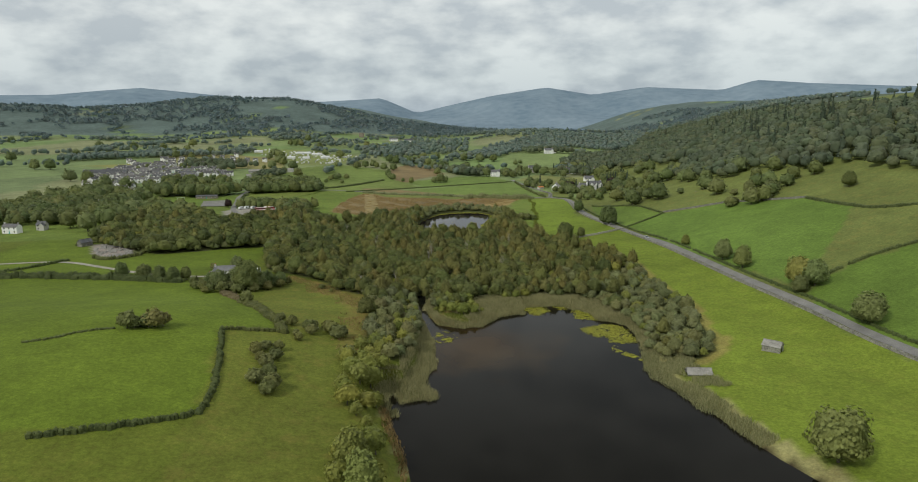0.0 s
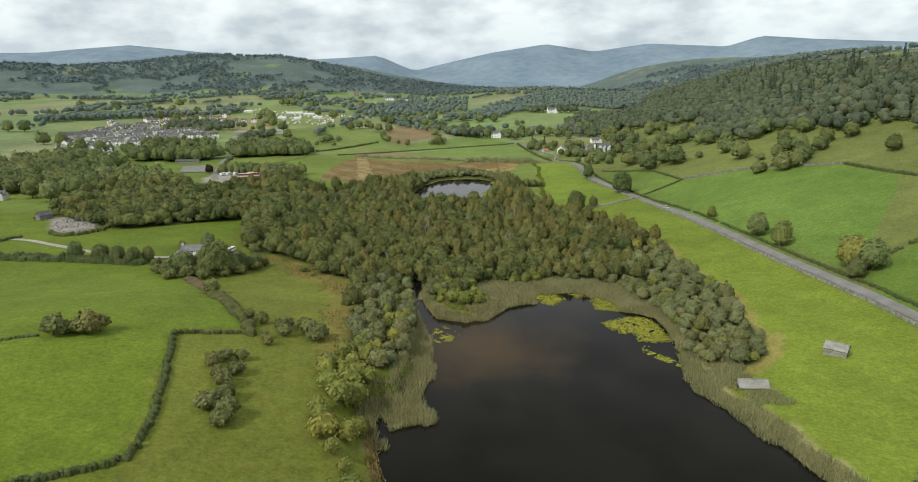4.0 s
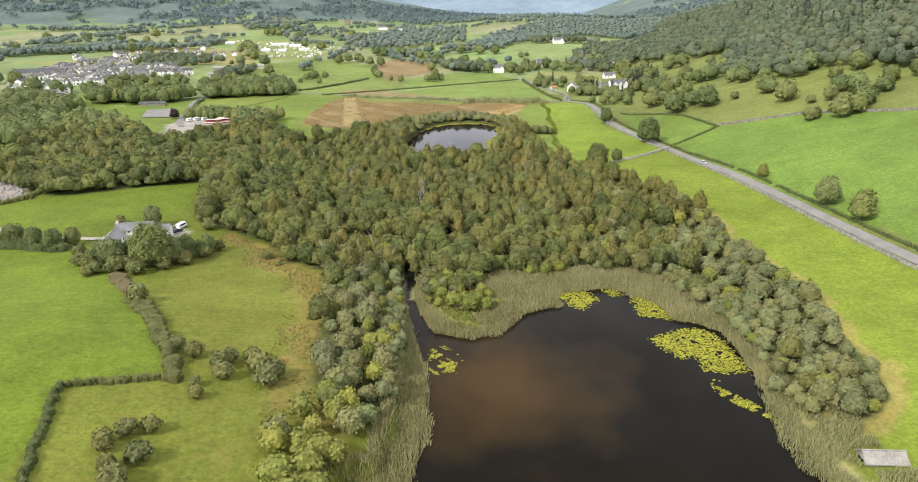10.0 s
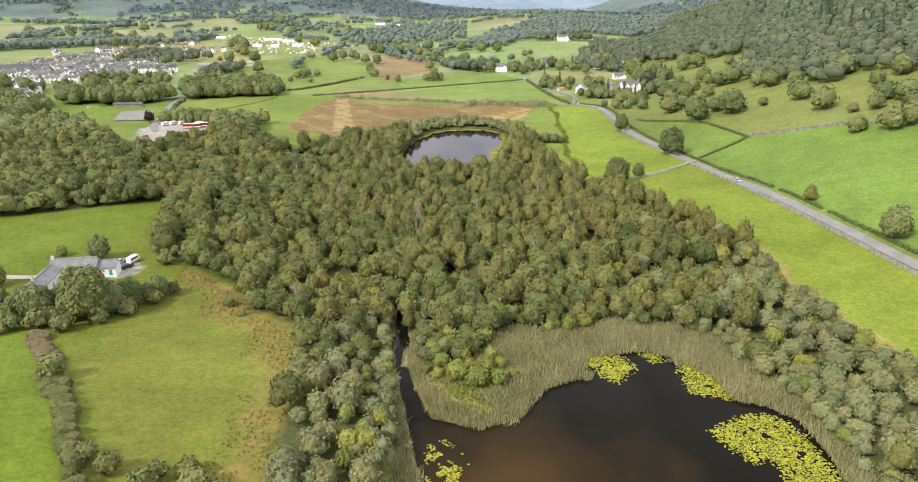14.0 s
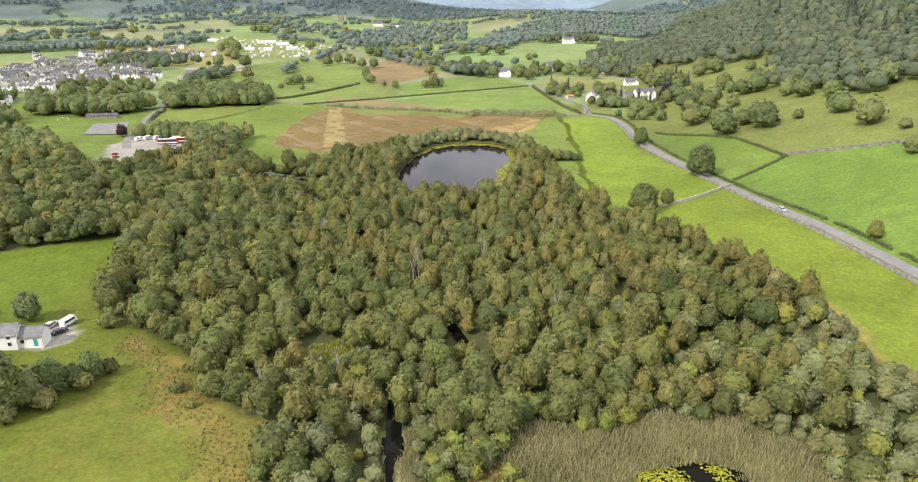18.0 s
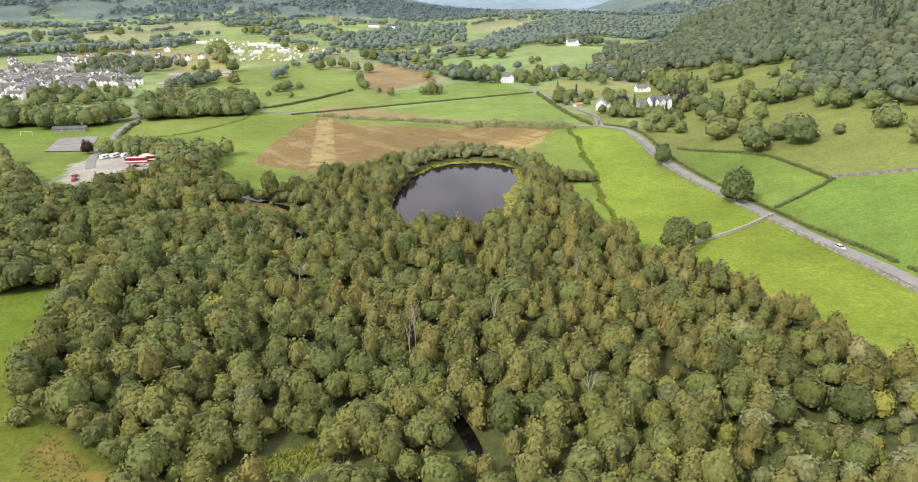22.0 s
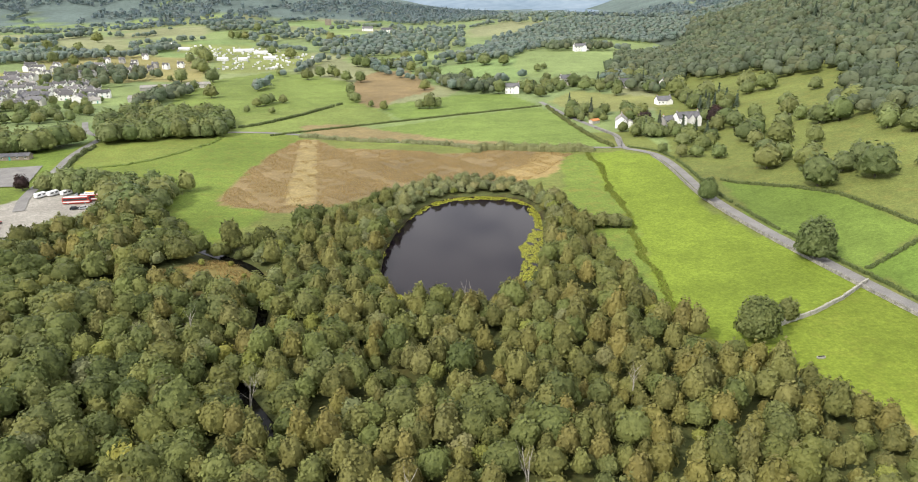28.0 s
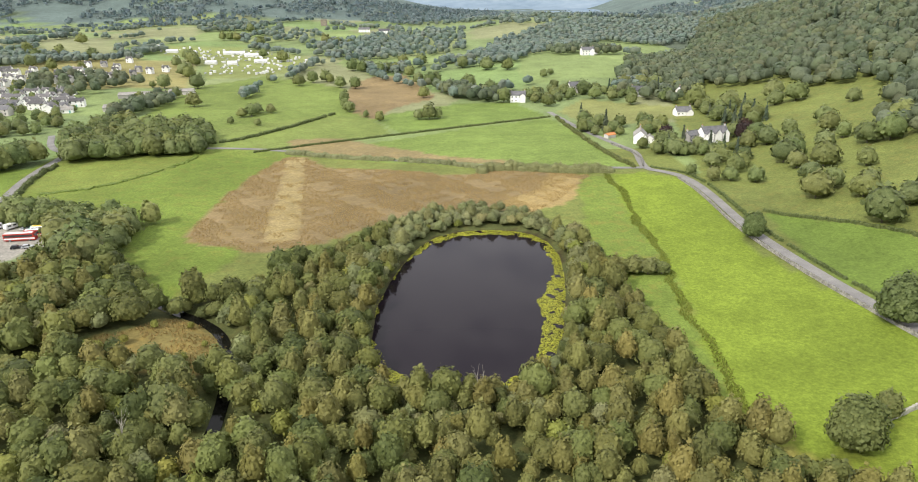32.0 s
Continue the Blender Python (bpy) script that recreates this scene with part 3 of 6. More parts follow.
for poly, colour, rough in (([(-420, 480), (-270, 500), (-205, 590), (-205, 680), (-300, 800), (-420, 800)], (0.124, 0.166, 0.032), 0.1), ([(-235, 880), (-118, 806), (-40, 862), (-60, 925), (-90, 1010), (-100, 1080), (-200, 1165), (-250, 1080)], (0.146, 0.192, 0.046), 0.1), ([(-236, 690), (-236, 800), (-98, 802), (-98, 615), (-150, 640), (-200, 690)], (0.136, 0.178, 0.034), 0.2), (HILLWEST, LUSH, 0.0), (NEARWEST, PASTURE, 0.15), (ROUGH, (0.132, 0.150, 0.024), 0.3), (EASTFIELD2, (0.150, 0.194, 0.024), 0.12), (EASTFIELD, (0.158, 0.210, 0.026), 0.0), (EASTHILL1, (0.126, 0.180, 0.034), 0), (EASTHILL2, (0.118, 0.178, 0.032), 0), (EASTHILL3, (0.120, 0.180, 0.030), 0), (MEADOW, (0.128, 0.176, 0.032), 0.25), ([(-226, 735), (-232, 790), (-160, 800), (-150, 780), (-160, 752), (-177, 720), (-196, 711), (-215, 712)], (0.150, 0.186, 0.040), 0.25), (SPORTS, (0.125, 0.175, 0.032), 0), ([(-99, 797), (20, 876), (79, 906), (92, 830), (103, 754), (40, 756), (-40, 776)], (0.150, 0.205, 0.048), 0.05), ([(-34, 858), (79, 912), (60, 975), (20, 985), (-60, 930)], (0.140, 0.195, 0.045), 0.05), ([(-118, 800), (-40, 860), (-60, 920), (-95, 930), (-170, 860), (-165, 805)], (0.155, 0.195, 0.050), 0.1), ([(105, 860), (135, 880), (180, 885), (185, 930), (120, 985), (90, 930)], (0.19, 0.20, 0.07), 0.1), ([(60, 737), (84, 737), (78, 661), (79, 618), (70, 560), (63, 505), (57, 560), (50, 625), (62, 690)], (0.140, 0.190, 0.036), 0.4), ([(-110, 836), (-76, 846), (-3, 788), (39, 772), (30, 764), (-40, 785), (-98, 808)], (0.215, 0.170, 0.080), 0.4), (BROWN, RUSH, 0.4), (SWATHE, STRAW, 0.6), ([(-96, 1118), (-78, 1164), (-46, 1180), (-20, 1080), (-9, 1014), (-42, 970), (-58, 916), (-74, 944), (-92, 1010)], RUSH, 0.3), ([(-493, 1212), (-481, 1298), (-412, 1329), (-318, 1289), (-252, 1075), (-308, 1070), (-398, 1056)], (0.235, 0.215, 0.085), 0.3), ([(-545, 1039), (-491, 1097), (-431, 1171), (-382, 1069), (-455, 1000)], (0.22, 0.22, 0.07), 0.1), (SHOWFIELD, (0.19, 0.215, 0.07), 0)):
    paint(inside(poly, PX, PY), colour, rough)
for poly in (CLEARING,):
    paint(inside(poly, PX, PY), (0.185, 0.150, 0.052), 0.9)
paint(inside(ROUGH, PX, PY) & (signed(CARR, PX, PY) < 9 + 6 * wave(GX, GY, 15, 2.0)) & (GY > 190), (0.172, 0.156, 0.036), 0.95)
carr_mask = inside(CARR, GX, GY) & ~inside(CLEARING, GX, GY) & ~inside(GLADE, GX, GY)
paint(carr_mask, (0.070, 0.080, 0.028), 0.2)
fringe = (signed(CARR, PX, PY) < 5.5 + 3 * wave(GX, GY, 14, 1.0)) & (GX > 55) & (GY < 510) & ~carr_mask
paint(fringe, (0.225, 0.200, 0.055), 0.5)
paint(inside(GLADE, GX, GY), (0.16, 0.19, 0.045), 0.4)
shore = (signed(LAKE, GX, GY) < np.where(GX < 0, 1.6, np.where(GY > 262, 3, 7))) & ((GX > 20) | (GY < 295))
paint((signed(LAKE, PX, PY) < 26) & (GY > 285) & (GX > -18) & ~carr_mask & (GX < 84), (0.25, 0.228, 0.105), 0.2)
paint(inside([(-12, 326), (-6, 302), (6, 298), (17, 303), (24, 318), (22, 336), (8, 332)], PX, PY) & ~carr_mask, (0.165, 0.160, 0.052), 0.6)
paint(shore & (GX < 200) & ~inside(EASTFIELD, GX, GY), (0.26, 0.24, 0.10), 0.3)
paint((signed(LAKE, GX, GY) < 0.5) | (signed(POND, GX, GY) < 0.5), (0.035, 0.026, 0.014), 0)
paint(inside(CARPARK, GX, GY), (0.30, 0.28, 0.24), 0)
paint(inside([(-252, 480), (-229, 478), (-203, 446), (-214, 432), (-232, 444)], GX, GY), (0.28, 0.24, 0.21), 0)
paint(inside([(-122, 391), (-109, 394), (-106, 386), (-111, 378), (-119, 377)], GX, GY), (0.36, 0.33, 0.29), 0)
paint(inside([(58, 760), (70, 738), (60, 700), (52, 686), (27, 674), (20, 690), (45, 715)], GX, GY), (0.27, 0.20, 0.085), 0.5)
ny, nx = GX.shape
ii = (np.arange(ny - 1)[:, None] * nx + np.arange(nx - 1)).ravel()
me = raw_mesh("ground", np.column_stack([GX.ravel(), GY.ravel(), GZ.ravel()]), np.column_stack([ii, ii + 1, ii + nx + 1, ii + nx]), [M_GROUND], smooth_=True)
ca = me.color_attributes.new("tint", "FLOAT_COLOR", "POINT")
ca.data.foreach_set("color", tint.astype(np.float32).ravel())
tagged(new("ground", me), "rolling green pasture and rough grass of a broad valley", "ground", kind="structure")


def sheet(name, poly, z, mat, label, category, grow=0.0):
    """A level sheet with the outline of poly, widened by grow."""
    bm = bmesh.new()
    n = len(poly)
    area = sum(poly[i][0] * poly[(i + 1) % n][1] - poly[(i + 1) % n][0] * poly[i][1] for i in range(n))
    vs = []
    for i in range(n):
        p, c, q = Vector(poly[i - 1]), Vector(poly[i]), Vector(poly[(i + 1) % n])
        d = ((c - p).normalized() + (q - c).normalized())
        d = d.normalized() if d.length > 0.01 else (q - c).normalized()
        o = Vector((d.y, -d.x)) * (grow if area > 0 else -grow)
        vs.append(bm.verts.new((c.x + o.x, c.y + o.y, z)))
    f = bm.faces.new(vs)
    bmesh.ops.triangulate(bm, faces=[f])
    bmesh.ops.recalc_face_normals(bm, faces=bm.faces)
    if sum(g.normal.z for g in bm.faces) < 0:
        bmesh.ops.reverse_faces(bm, faces=bm.faces)
    me = bpy.data.meshes.new(name)
    bm.to_mesh(me)
    bm.free()
    me.materials.append(mat)
    return tagged(new(name, me), label, category, kind="structure")


def resample(line, step):
    out = []
    for (x0, y0), (x1, y1) in zip(line, line[1:]):
        n = max(1, int(math.hypot(x1 - x0, y1 - y0) / step))
        out += [(x0 + (x1 - x0) * k / n, y0 + (y1 - y0) * k / n) for k in range(n)]
    return out + [line[-1]]


def chaikin(line, times=2):
    for _ in range(times):
        out = [line[0]]
        for (x0, y0), (x1, y1) in zip(line, line[1:]):
            out += [(0.75 * x0 + 0.25 * x1, 0.75 * y0 + 0.25 * y1), (0.25 * x0 + 0.75 * x1, 0.25 * y0 + 0.75 * y1)]
        line = out + [line[-1]]
    return line


def ribbon(name, line, width, lift, mat, label, category, level=None, shift=0.0):
    """A strip along a line, draped on the ground."""
    pts = np.array(resample(chaikin(line), 3.0))
    t = np.gradient(pts, axis=0)
    t /= np.linalg.norm(t, axis=1)[:, None]
    nrm = np.column_stack([t[:, 1], -t[:, 0]])
    rows = []
    for k in (-1, -0.5, 0, 0.5, 1):
        p = pts + nrm * (width / 2 * k + shift)
        z = (height(p[:, 0], p[:, 1]) + lift) if level is None else np.full(len(p), level)
        rows.append(np.column_stack([p, z]))
    v = np.concatenate(rows)
    n = len(pts)
    q = [(k * n + i, (k + 1) * n + i, (k + 1) * n + i + 1, k * n + i + 1) for k in range(4) for i in range(n - 1)]
    me = raw_mesh(name, v, np.array(q)[:, ::-1], [mat], smooth_=True)
    if sum(p.normal.z for p in me.polygons) < 0:
        me.flip_normals()
    return tagged(new(name, me), label, category, kind="structure")


sheet("lake_water", LAKE, 0.0, M_LAKE, "dark peaty lake water, still, brown over a shoal", "water", 2.5)
sheet("pond_water", POND, 0.004, M_POND, "still dark pond water that mirrors the clouds", "water", 2.5)
ribbon("stream_water", STREAM, 3.4, 0.0, M_STREAM, "narrow dark stream between the trees", "water", level=0.008)
ribbon("road", ROAD, 4.4, 0.22, M_ROAD, "grey asphalt country road between verges", "road")
ribbon("lane", LANE, 4.2, 0.22, M_ROAD, "narrow grey asphalt lane", "road")
ribbon("park_lane", PARKLANE, 5.0, 0.22, M_ROAD, "grey access lane to the car park", "road")
ribbon("farm_track", TRACK, 3.6, 0.22, M_TRACK, "pale gravel farm track", "track")


# ---------------------------------------------------------------- trees and hedges
def leaves(rng, pts, nrm, size, fold=0.3, slim=0.65):
    """Folded four-cornered leaf clumps at pts, facing about along nrm."""
    n = len(pts)
    nrm = nrm + rng.normal(0, 0.26, (n, 3))
    nrm /= np.linalg.norm(nrm, axis=1)[:, None]
    a = np.cross(nrm, rng.normal(0, 1, (n, 3)))
    a /= np.linalg.norm(a, axis=1)[:, None]
    b = np.cross(nrm, a)
    s = (size * rng.uniform(0.6, 1.35, n))[:, None]
    v = np.empty((n, 4, 3))
    v[:, 0], v[:, 2] = pts + a * s, pts - a * s
    v[:, 1], v[:, 3] = pts + b * s * slim - nrm * s * fold, pts - b * s * slim - nrm * s * fold
    return v.reshape(-1, 3)


def ball(k=3):
    """A cube rounded into a ball, of four-cornered faces."""
    v, q = [], []
    g = np.linspace(-1, 1, k + 1)
    for ax in range(3):
        for sg in (-1, 1):
            o = len(v)
            for i in g:
                for j in g:
                    p = [0, 0, 0]
                    p[ax], p[(ax + 1) % 3], p[(ax + 2) % 3] = sg, i * sg, j
                    v.append(np.array(p) / np.linalg.norm(p))
            q += [(o + i * (k + 1) + j, o + (i + 1) * (k + 1) + j, o + (i + 1) * (k + 1) + j + 1, o + i * (k + 1) + j + 1) for i in range(k) for j in range(k)]
    return np.array(v), np.array(q)


BALL = ball(3)
BALL2 = ball(2)
BALL4 = ball(4)
BALL5 = ball(5)
BALL1 = ball(1)


def crown(seed, w, h, n, leaf, lobes=9, base=0.05, spiky=0.0, core=0.86, rough=0.09, cheap=0, low=-0.45, lump=0.26, taper=0.0):
    """Vertices and faces of a crown w wide and h high that stands on z = 0: leaf clumps over a dome of rounded lobes."""
    rng = np.random.default_rng(seed)
    if spiky:
        z = h * (base + (1 - base) * rng.uniform(0, 1, n) ** 1.5)
        r = w / 2 * (1 - (z / h - base) / (1 - base)) * rng.uniform(0.6, 1.0, n) + 0.1
        t = rng.uniform(0, 2 * np.pi, n)
        pts = np.column_stack([r * np.cos(t), r * np.sin(t), z])
        nrm = np.column_stack([np.cos(t), np.sin(t), np.full(n, 0.5)])
        v = leaves(rng, pts, nrm, leaf)
        cb, cq = BALL2
        c = cb * (w * 0.25, w * 0.25, h * 0.44) + (0, 0, h * 0.46)
        c[:, :2] *= (1.25 - (c[:, 2] / h))[:, None]
    else:
        def spread(k, lift):
            v = rng.normal(0, 1, (k * 6, 3))
            v /= np.linalg.norm(v, axis=1)[:, None]
            v[:, 2] = np.abs(v[:, 2]) * 1.1 - lift
            v /= np.linalg.norm(v, axis=1)[:, None]
            kept = [v[0]]
            for p in v[1:]:
                if len(kept) < k and max(float(p @ q) for q in kept) < 1 - 0.9 / k:
                    kept.append(p)
            return np.array(kept)

        # a few great boughs, each broken into small rounded sprays
        u, bough = spread(lobes, 0.3), spread(5, 0.15)
        gain, heft = rng.uniform(0.6, 1.0, len(u)), rng.uniform(0.5, 1.0, len(bough))
        tight = 0.55 * lobes
        wide = rng.uniform(0.84, 1.16, 2)

        def shape(d):
            f = gain[None] * np.exp(tight * (d @ u.T - 1))
            g = (heft[None] * np.exp(4.5 * (d @ bough.T - 1))).max(1)
            k = f.argmax(1)
            return 1 - lump - 0.16 + 0.18 * g + lump * 1.1 * f.max(1), u[k]

        def stretch(q):
            q = q * (w / 2 * wide[0], w / 2 * wide[1], 1)
            q[:, :2] *= (1 - taper * np.clip(q[:, 2:3], -0.3, 1)) * np.where(q[:, 2:3] < 0, np.clip(1.03 - q[:, 2:3] ** 2, 0.1, 1) ** -0.36, 1.0)
            q[:, 2] = np.where(q[:, 2] > 0, q[:, 2] * h * (1 - base) * 0.66, q[:, 2] * h * (1 - base) * 0.38) + h * (base + (1 - base) * 0.36)
            return q

        d = rng.normal(0, 1, (n * 4, 3))
        d /= np.linalg.norm(d, axis=1)[:, None]
        d = d[d[:, 2] > low][:n]
        rad, near = shape(d)
        nrm = d + 1.9 * (d - near)
        nrm /= np.linalg.norm(nrm, axis=1)[:, None]
        v = leaves(rng, stretch(d * (rad * rng.uniform(1 - rough, 1 + rough, len(d)))[:, None]), nrm, leaf, 0.16, 0.8)
        cb, cq = {1: BALL2, 2: BALL1, 3: BALL, 4: BALL4}.get(cheap, BALL5)
        c = stretch(cb * (shape(cb)[0] * core)[:, None])
    q = np.arange(len(v)).reshape(-1, 4)
    return np.concatenate([v, c]), np.concatenate([q, cq + len(v)])


def trunk(seed, h, r, limbs=4, reach=0.5, w=4.0, lean=0.06):
    """A tapered trunk with limbs, of four-sided tubes."""
    rng = np.random.default_rng(seed)
    v, q = [], []

    def tube(p, rad, sides=6):
        o = len(v)
        for (x, y, z), k in zip(p, rad):
            for s in range(sides):
                a = 2 * math.pi * s / sides
                v.append((x + k * math.cos(a), y + k * math.sin(a), z))
        for i in range(len(p) - 1):
            for s in range(sides):
                q.append((o + i * sides + s, o + i * sides + (s + 1) % sides, o + (i + 1) * sides + (s + 1) % sides, o + (i + 1) * sides + s))

    lx, ly = rng.normal(0, lean, 2) * h
    stem = [(lx * t * t, ly * t * t, h * reach * 1.4 * t - 0.3) for t in (0, 0.25, 0.6, 1.0)]
    tube(stem, [r * 1.35, r, r * 0.75, r * 0.3])
    for i in range(limbs):
        t = rng.uniform(0.45, 0.95)
        a = 2 * math.pi * (i + rng.uniform(0, 0.6)) / limbs
        x, y, z = lx * t * t, ly * t * t, h * reach * 1.4 * t - 0.3
        e = w * rng.uniform(0.4, 0.8)
        tube([(x, y, z), (x + e * 0.5 * math.cos(a), y + e * 0.5 * math.sin(a), z + h * 0.1), (x + e * math.cos(a), y + e * math.sin(a), z + h * rng.uniform(0.15, 0.3))], [r * 0.5, r * 0.33, r * 0.12], 4)
    return np.array(v), np.array(q)


SPECIES = {}


def species(key, mat, w, h, n, leaf, count=4, bark=None, **kw):
    """Shared crown and trunk shapes of one kind of tree."""
    made = []
    for i in range(count):
        seed = sum(map(ord, key)) * 10 + i
        cv, cq = crown(seed, w, h, n, leaf, **kw)
        tv, tq = trunk(seed, h, 0.03 * h * 0.55 + 0.05, w=w * 0.5)
        made.append((cv, cq, tv, tq, raw_mesh("crown", cv, cq, [mat], smooth_=True), raw_mesh("trunk", tv, tq, [bark or M_BARK])))
    SPECIES[key] = (made, mat)


species("alder", M_ALDER, 9.0, 8.8, 225, 0.40, 7, lobes=30, cheap=4, low=-0.2, lump=0.30, core=0.90, rough=0.08)
species("willow", M_WILLOW, 8.0, 6.8, 215, 0.39, 6, lobes=30, cheap=4, low=-0.2, lump=0.28, core=0.90, rough=0.09)
species("birch", M_BIRCH, 7.4, 10.0, 225, 0.38, 7, lobes=26, cheap=4, low=-0.2, rough=0.11, lump=0.32, core=0.88, taper=0.36)
species("faralder", M_ALDER, 9.0, 8.8, 120, 0.5, 5, lobes=26, cheap=3, low=-0.2, lump=0.30, core=0.92, rough=0.08)
species("farwillow", M_WILLOW, 8.0, 6.8, 130, 0.46, 5, lobes=26, cheap=3, low=-0.2, lump=0.28, core=0.92, rough=0.09)
species("farbirch", M_BIRCH, 7.4, 10.0, 120, 0.48, 5, lobes=22, cheap=3, low=-0.2, rough=0.1, lump=0.32, core=0.9, taper=0.36)
species("sallow", M_SALLOW, 6.6, 6.0, 215, 0.36, 5, lobes=24, cheap=4, low=-0.4, lump=0.30, core=0.88)
species("oak", M_OAK, 13.5, 13.5, 2200, 0.42, 3, lobes=46, low=-0.7, lump=0.24, core=0.9, base=-0.07)
species("lime", M_LIME, 10.5, 12.0, 1500, 0.40, 3, lobes=40, low=-0.7, lump=0.24, core=0.9, base=-0.07)
species("parkoak", M_OAK, 14.5, 11.2, 120, 0.85, 4, lobes=28, cheap=4, core=0.9, lump=0.26, low=-0.6, base=-0.07)
species("parklime", M_LIME, 12.0, 10.6, 115, 0.76, 4, lobes=26, cheap=4, core=0.9, lump=0.26, low=-0.6, base=-0.07)
species("ashpale", M_ASH, 10.0, 11.5, 1500, 0.38, 3, lobes=40, low=-0.7, lump=0.26, core=0.9, base=-0.07)
species("copper", M_COPPER, 11.0, 12.5, 400, 0.6, 2, lobes=26, cheap=4, low=-0.6, base=-0.07)
species("bush", M_BUSH, 4.0, 3.2, 330, 0.25, 6, lobes=16, cheap=3, core=0.88, lump=0.30, low=-0.8, base=0.0)
species("hilltree", M_FARWOOD, 11.0, 10.5, 26, 0.7, 6, lobes=15, cheap=3, low=-0.25, lump=0.26, core=0.9, rough=0.09)
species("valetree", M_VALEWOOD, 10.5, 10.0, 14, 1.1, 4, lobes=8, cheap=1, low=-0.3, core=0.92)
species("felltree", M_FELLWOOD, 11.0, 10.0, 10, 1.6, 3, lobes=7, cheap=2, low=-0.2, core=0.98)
species("conifer", M_CONIFER, 6.0, 15.0, 90, 0.9, 3, spiky=1.0, base=0.05)

TREE_NAMES = {"alder": "alder_tree", "willow": "willow_tree", "birch": "birch_tree", "sallow": "sallow_bush", "oak": "oak_tree", "lime": "field_tree", "ashpale": "ash_tree", "copper": "copper_beech_tree", "bush": "hawthorn_bush", "conifer": "conifer_tree", "parkoak": "oak_tree", "parklime": "field_tree", "hilltree": "hillside_tree"}
TREE_LABELS = {"alder": "dense dark green alder in the wet woodland", "willow": "rounded grey-green willow beside the reeds", "birch": "slender olive-brown birch in the wet woodland", "sallow": "low yellow-green sallow bush on marshy ground", "oak": "broad dark green oak standing in pasture", "lime": "rounded mid-green tree at a field edge", "ashpale": "light green broadleaf tree beside the road", "copper": "dark copper-leaved beech in a garden", "bush": "scrubby dark green hawthorn bush in rough grass", "conifer": "tall dark green garden conifer", "parkoak": "broad dark green oak on pasture", "parklime": "rounded mid-green tree in pasture", "hilltree": "mid-green broadleaf tree on the hillside"}
trng = np.random.default_rng(11)


def tree(key, x, y, scale=1.0, group="", label="", tall=1.0, z=None):
    """One tree or bush with its trunk and crown."""
    made, mat = SPECIES[key]
    cv, cq, tv, tq, cm, tm = made[int(trng.integers(len(made)))]
    e = new(TREE_NAMES[key])
    e.matrix_basis = Matrix.LocRotScale((x, y, hz(x, y) - 0.05 if z is None else z), Euler((0, 0, trng.uniform(0, 6.28))), (scale, scale, scale * tall))
    for nm, m in (("trunk", tm), ("crown", cm)):
        o = new(nm, m)
        o.parent = e
    return tagged(e, label or TREE_LABELS[key], "bush" if key in ("bush", "sallow") else "tree", group)


def wood(name, items, label, group=""):
    """Many trees joined into one sheet of woodland: items are (key, x, y, scale, tall)."""
    mats, V, Q, I, T, off = [], [], [], [], [], 0
    by = {}
    for it in items:
        by.setdefault(it[0], []).append(it)
    for key, its in by.items():
        made, mat = SPECIES[key]
        mats.append(mat)
        arr = np.array([i[1:] for i in its])
        z = height(arr[:, 0], arr[:, 1]) - 0.1
        pick, turn = trng.integers(0, len(made), len(its)), trng.uniform(0, 6.28, len(its))
        for k, (cv, cq, *_) in enumerate(made):
            sel = pick == k
            if not sel.any():
                continue
            a, t = arr[sel], turn[sel]
            c, s = np.cos(t)[:, None], np.sin(t)[:, None]
            v = np.empty((len(a), len(cv), 3), np.float32)
            v[..., 0] = (cv[:, 0] * c - cv[:, 1] * s) * a[:, 2:3] + a[:, 0:1]
            v[..., 1] = (cv[:, 0] * s + cv[:, 1] * c) * a[:, 2:3] + a[:, 1:2]
            v[..., 2] = cv[:, 2] * (a[:, 2:3] * a[:, 3:4]) + z[sel][:, None]
            V.append(v.reshape(-1, 3))
            Q.append((cq[None] + (np.arange(len(a)) * len(cv))[:, None, None] + off).reshape(-1, 4))
            T.append(np.repeat(trng.uniform(0, 1, len(a)), len(cv)))
            I.append(np.full(len(a) * len(cq), len(mats) - 1))
            off += len(a) * len(cv)
    me = raw_mesh(name, np.concatenate(V), np.concatenate(Q), mats, np.concatenate(I), True)
    at = me.attributes.new("tree", "FLOAT", "POINT")
    at.data.foreach_set("value", np.concatenate(T).astype(np.float32))
    return tagged(new(name, me), label, "woodland", group, "stuff")


def scatter(poly, spacing, seed, holes=()):
    """Jittered points in poly, about spacing apart."""
    rng = np.random.default_rng(seed)
    p = np.array(poly)
    gx, gy = np.meshgrid(np.arange(p[:, 0].min(), p[:, 0].max(), spacing), np.arange(p[:, 1].min(), p[:, 1].max(), spacing * 0.87))
    gx = gx + (np.arange(gx.shape[0]) % 2)[:, None] * spacing / 2
    x, y = gx.ravel() + rng.uniform(-0.36, 0.36, gx.size) * spacing, gy.ravel() + rng.uniform(-0.36, 0.36, gx.size) * spacing
    keep = inside(poly, x, y)
    for hole in holes:
        keep &= ~inside(hole, x, y)
    return x[keep], y[keep]


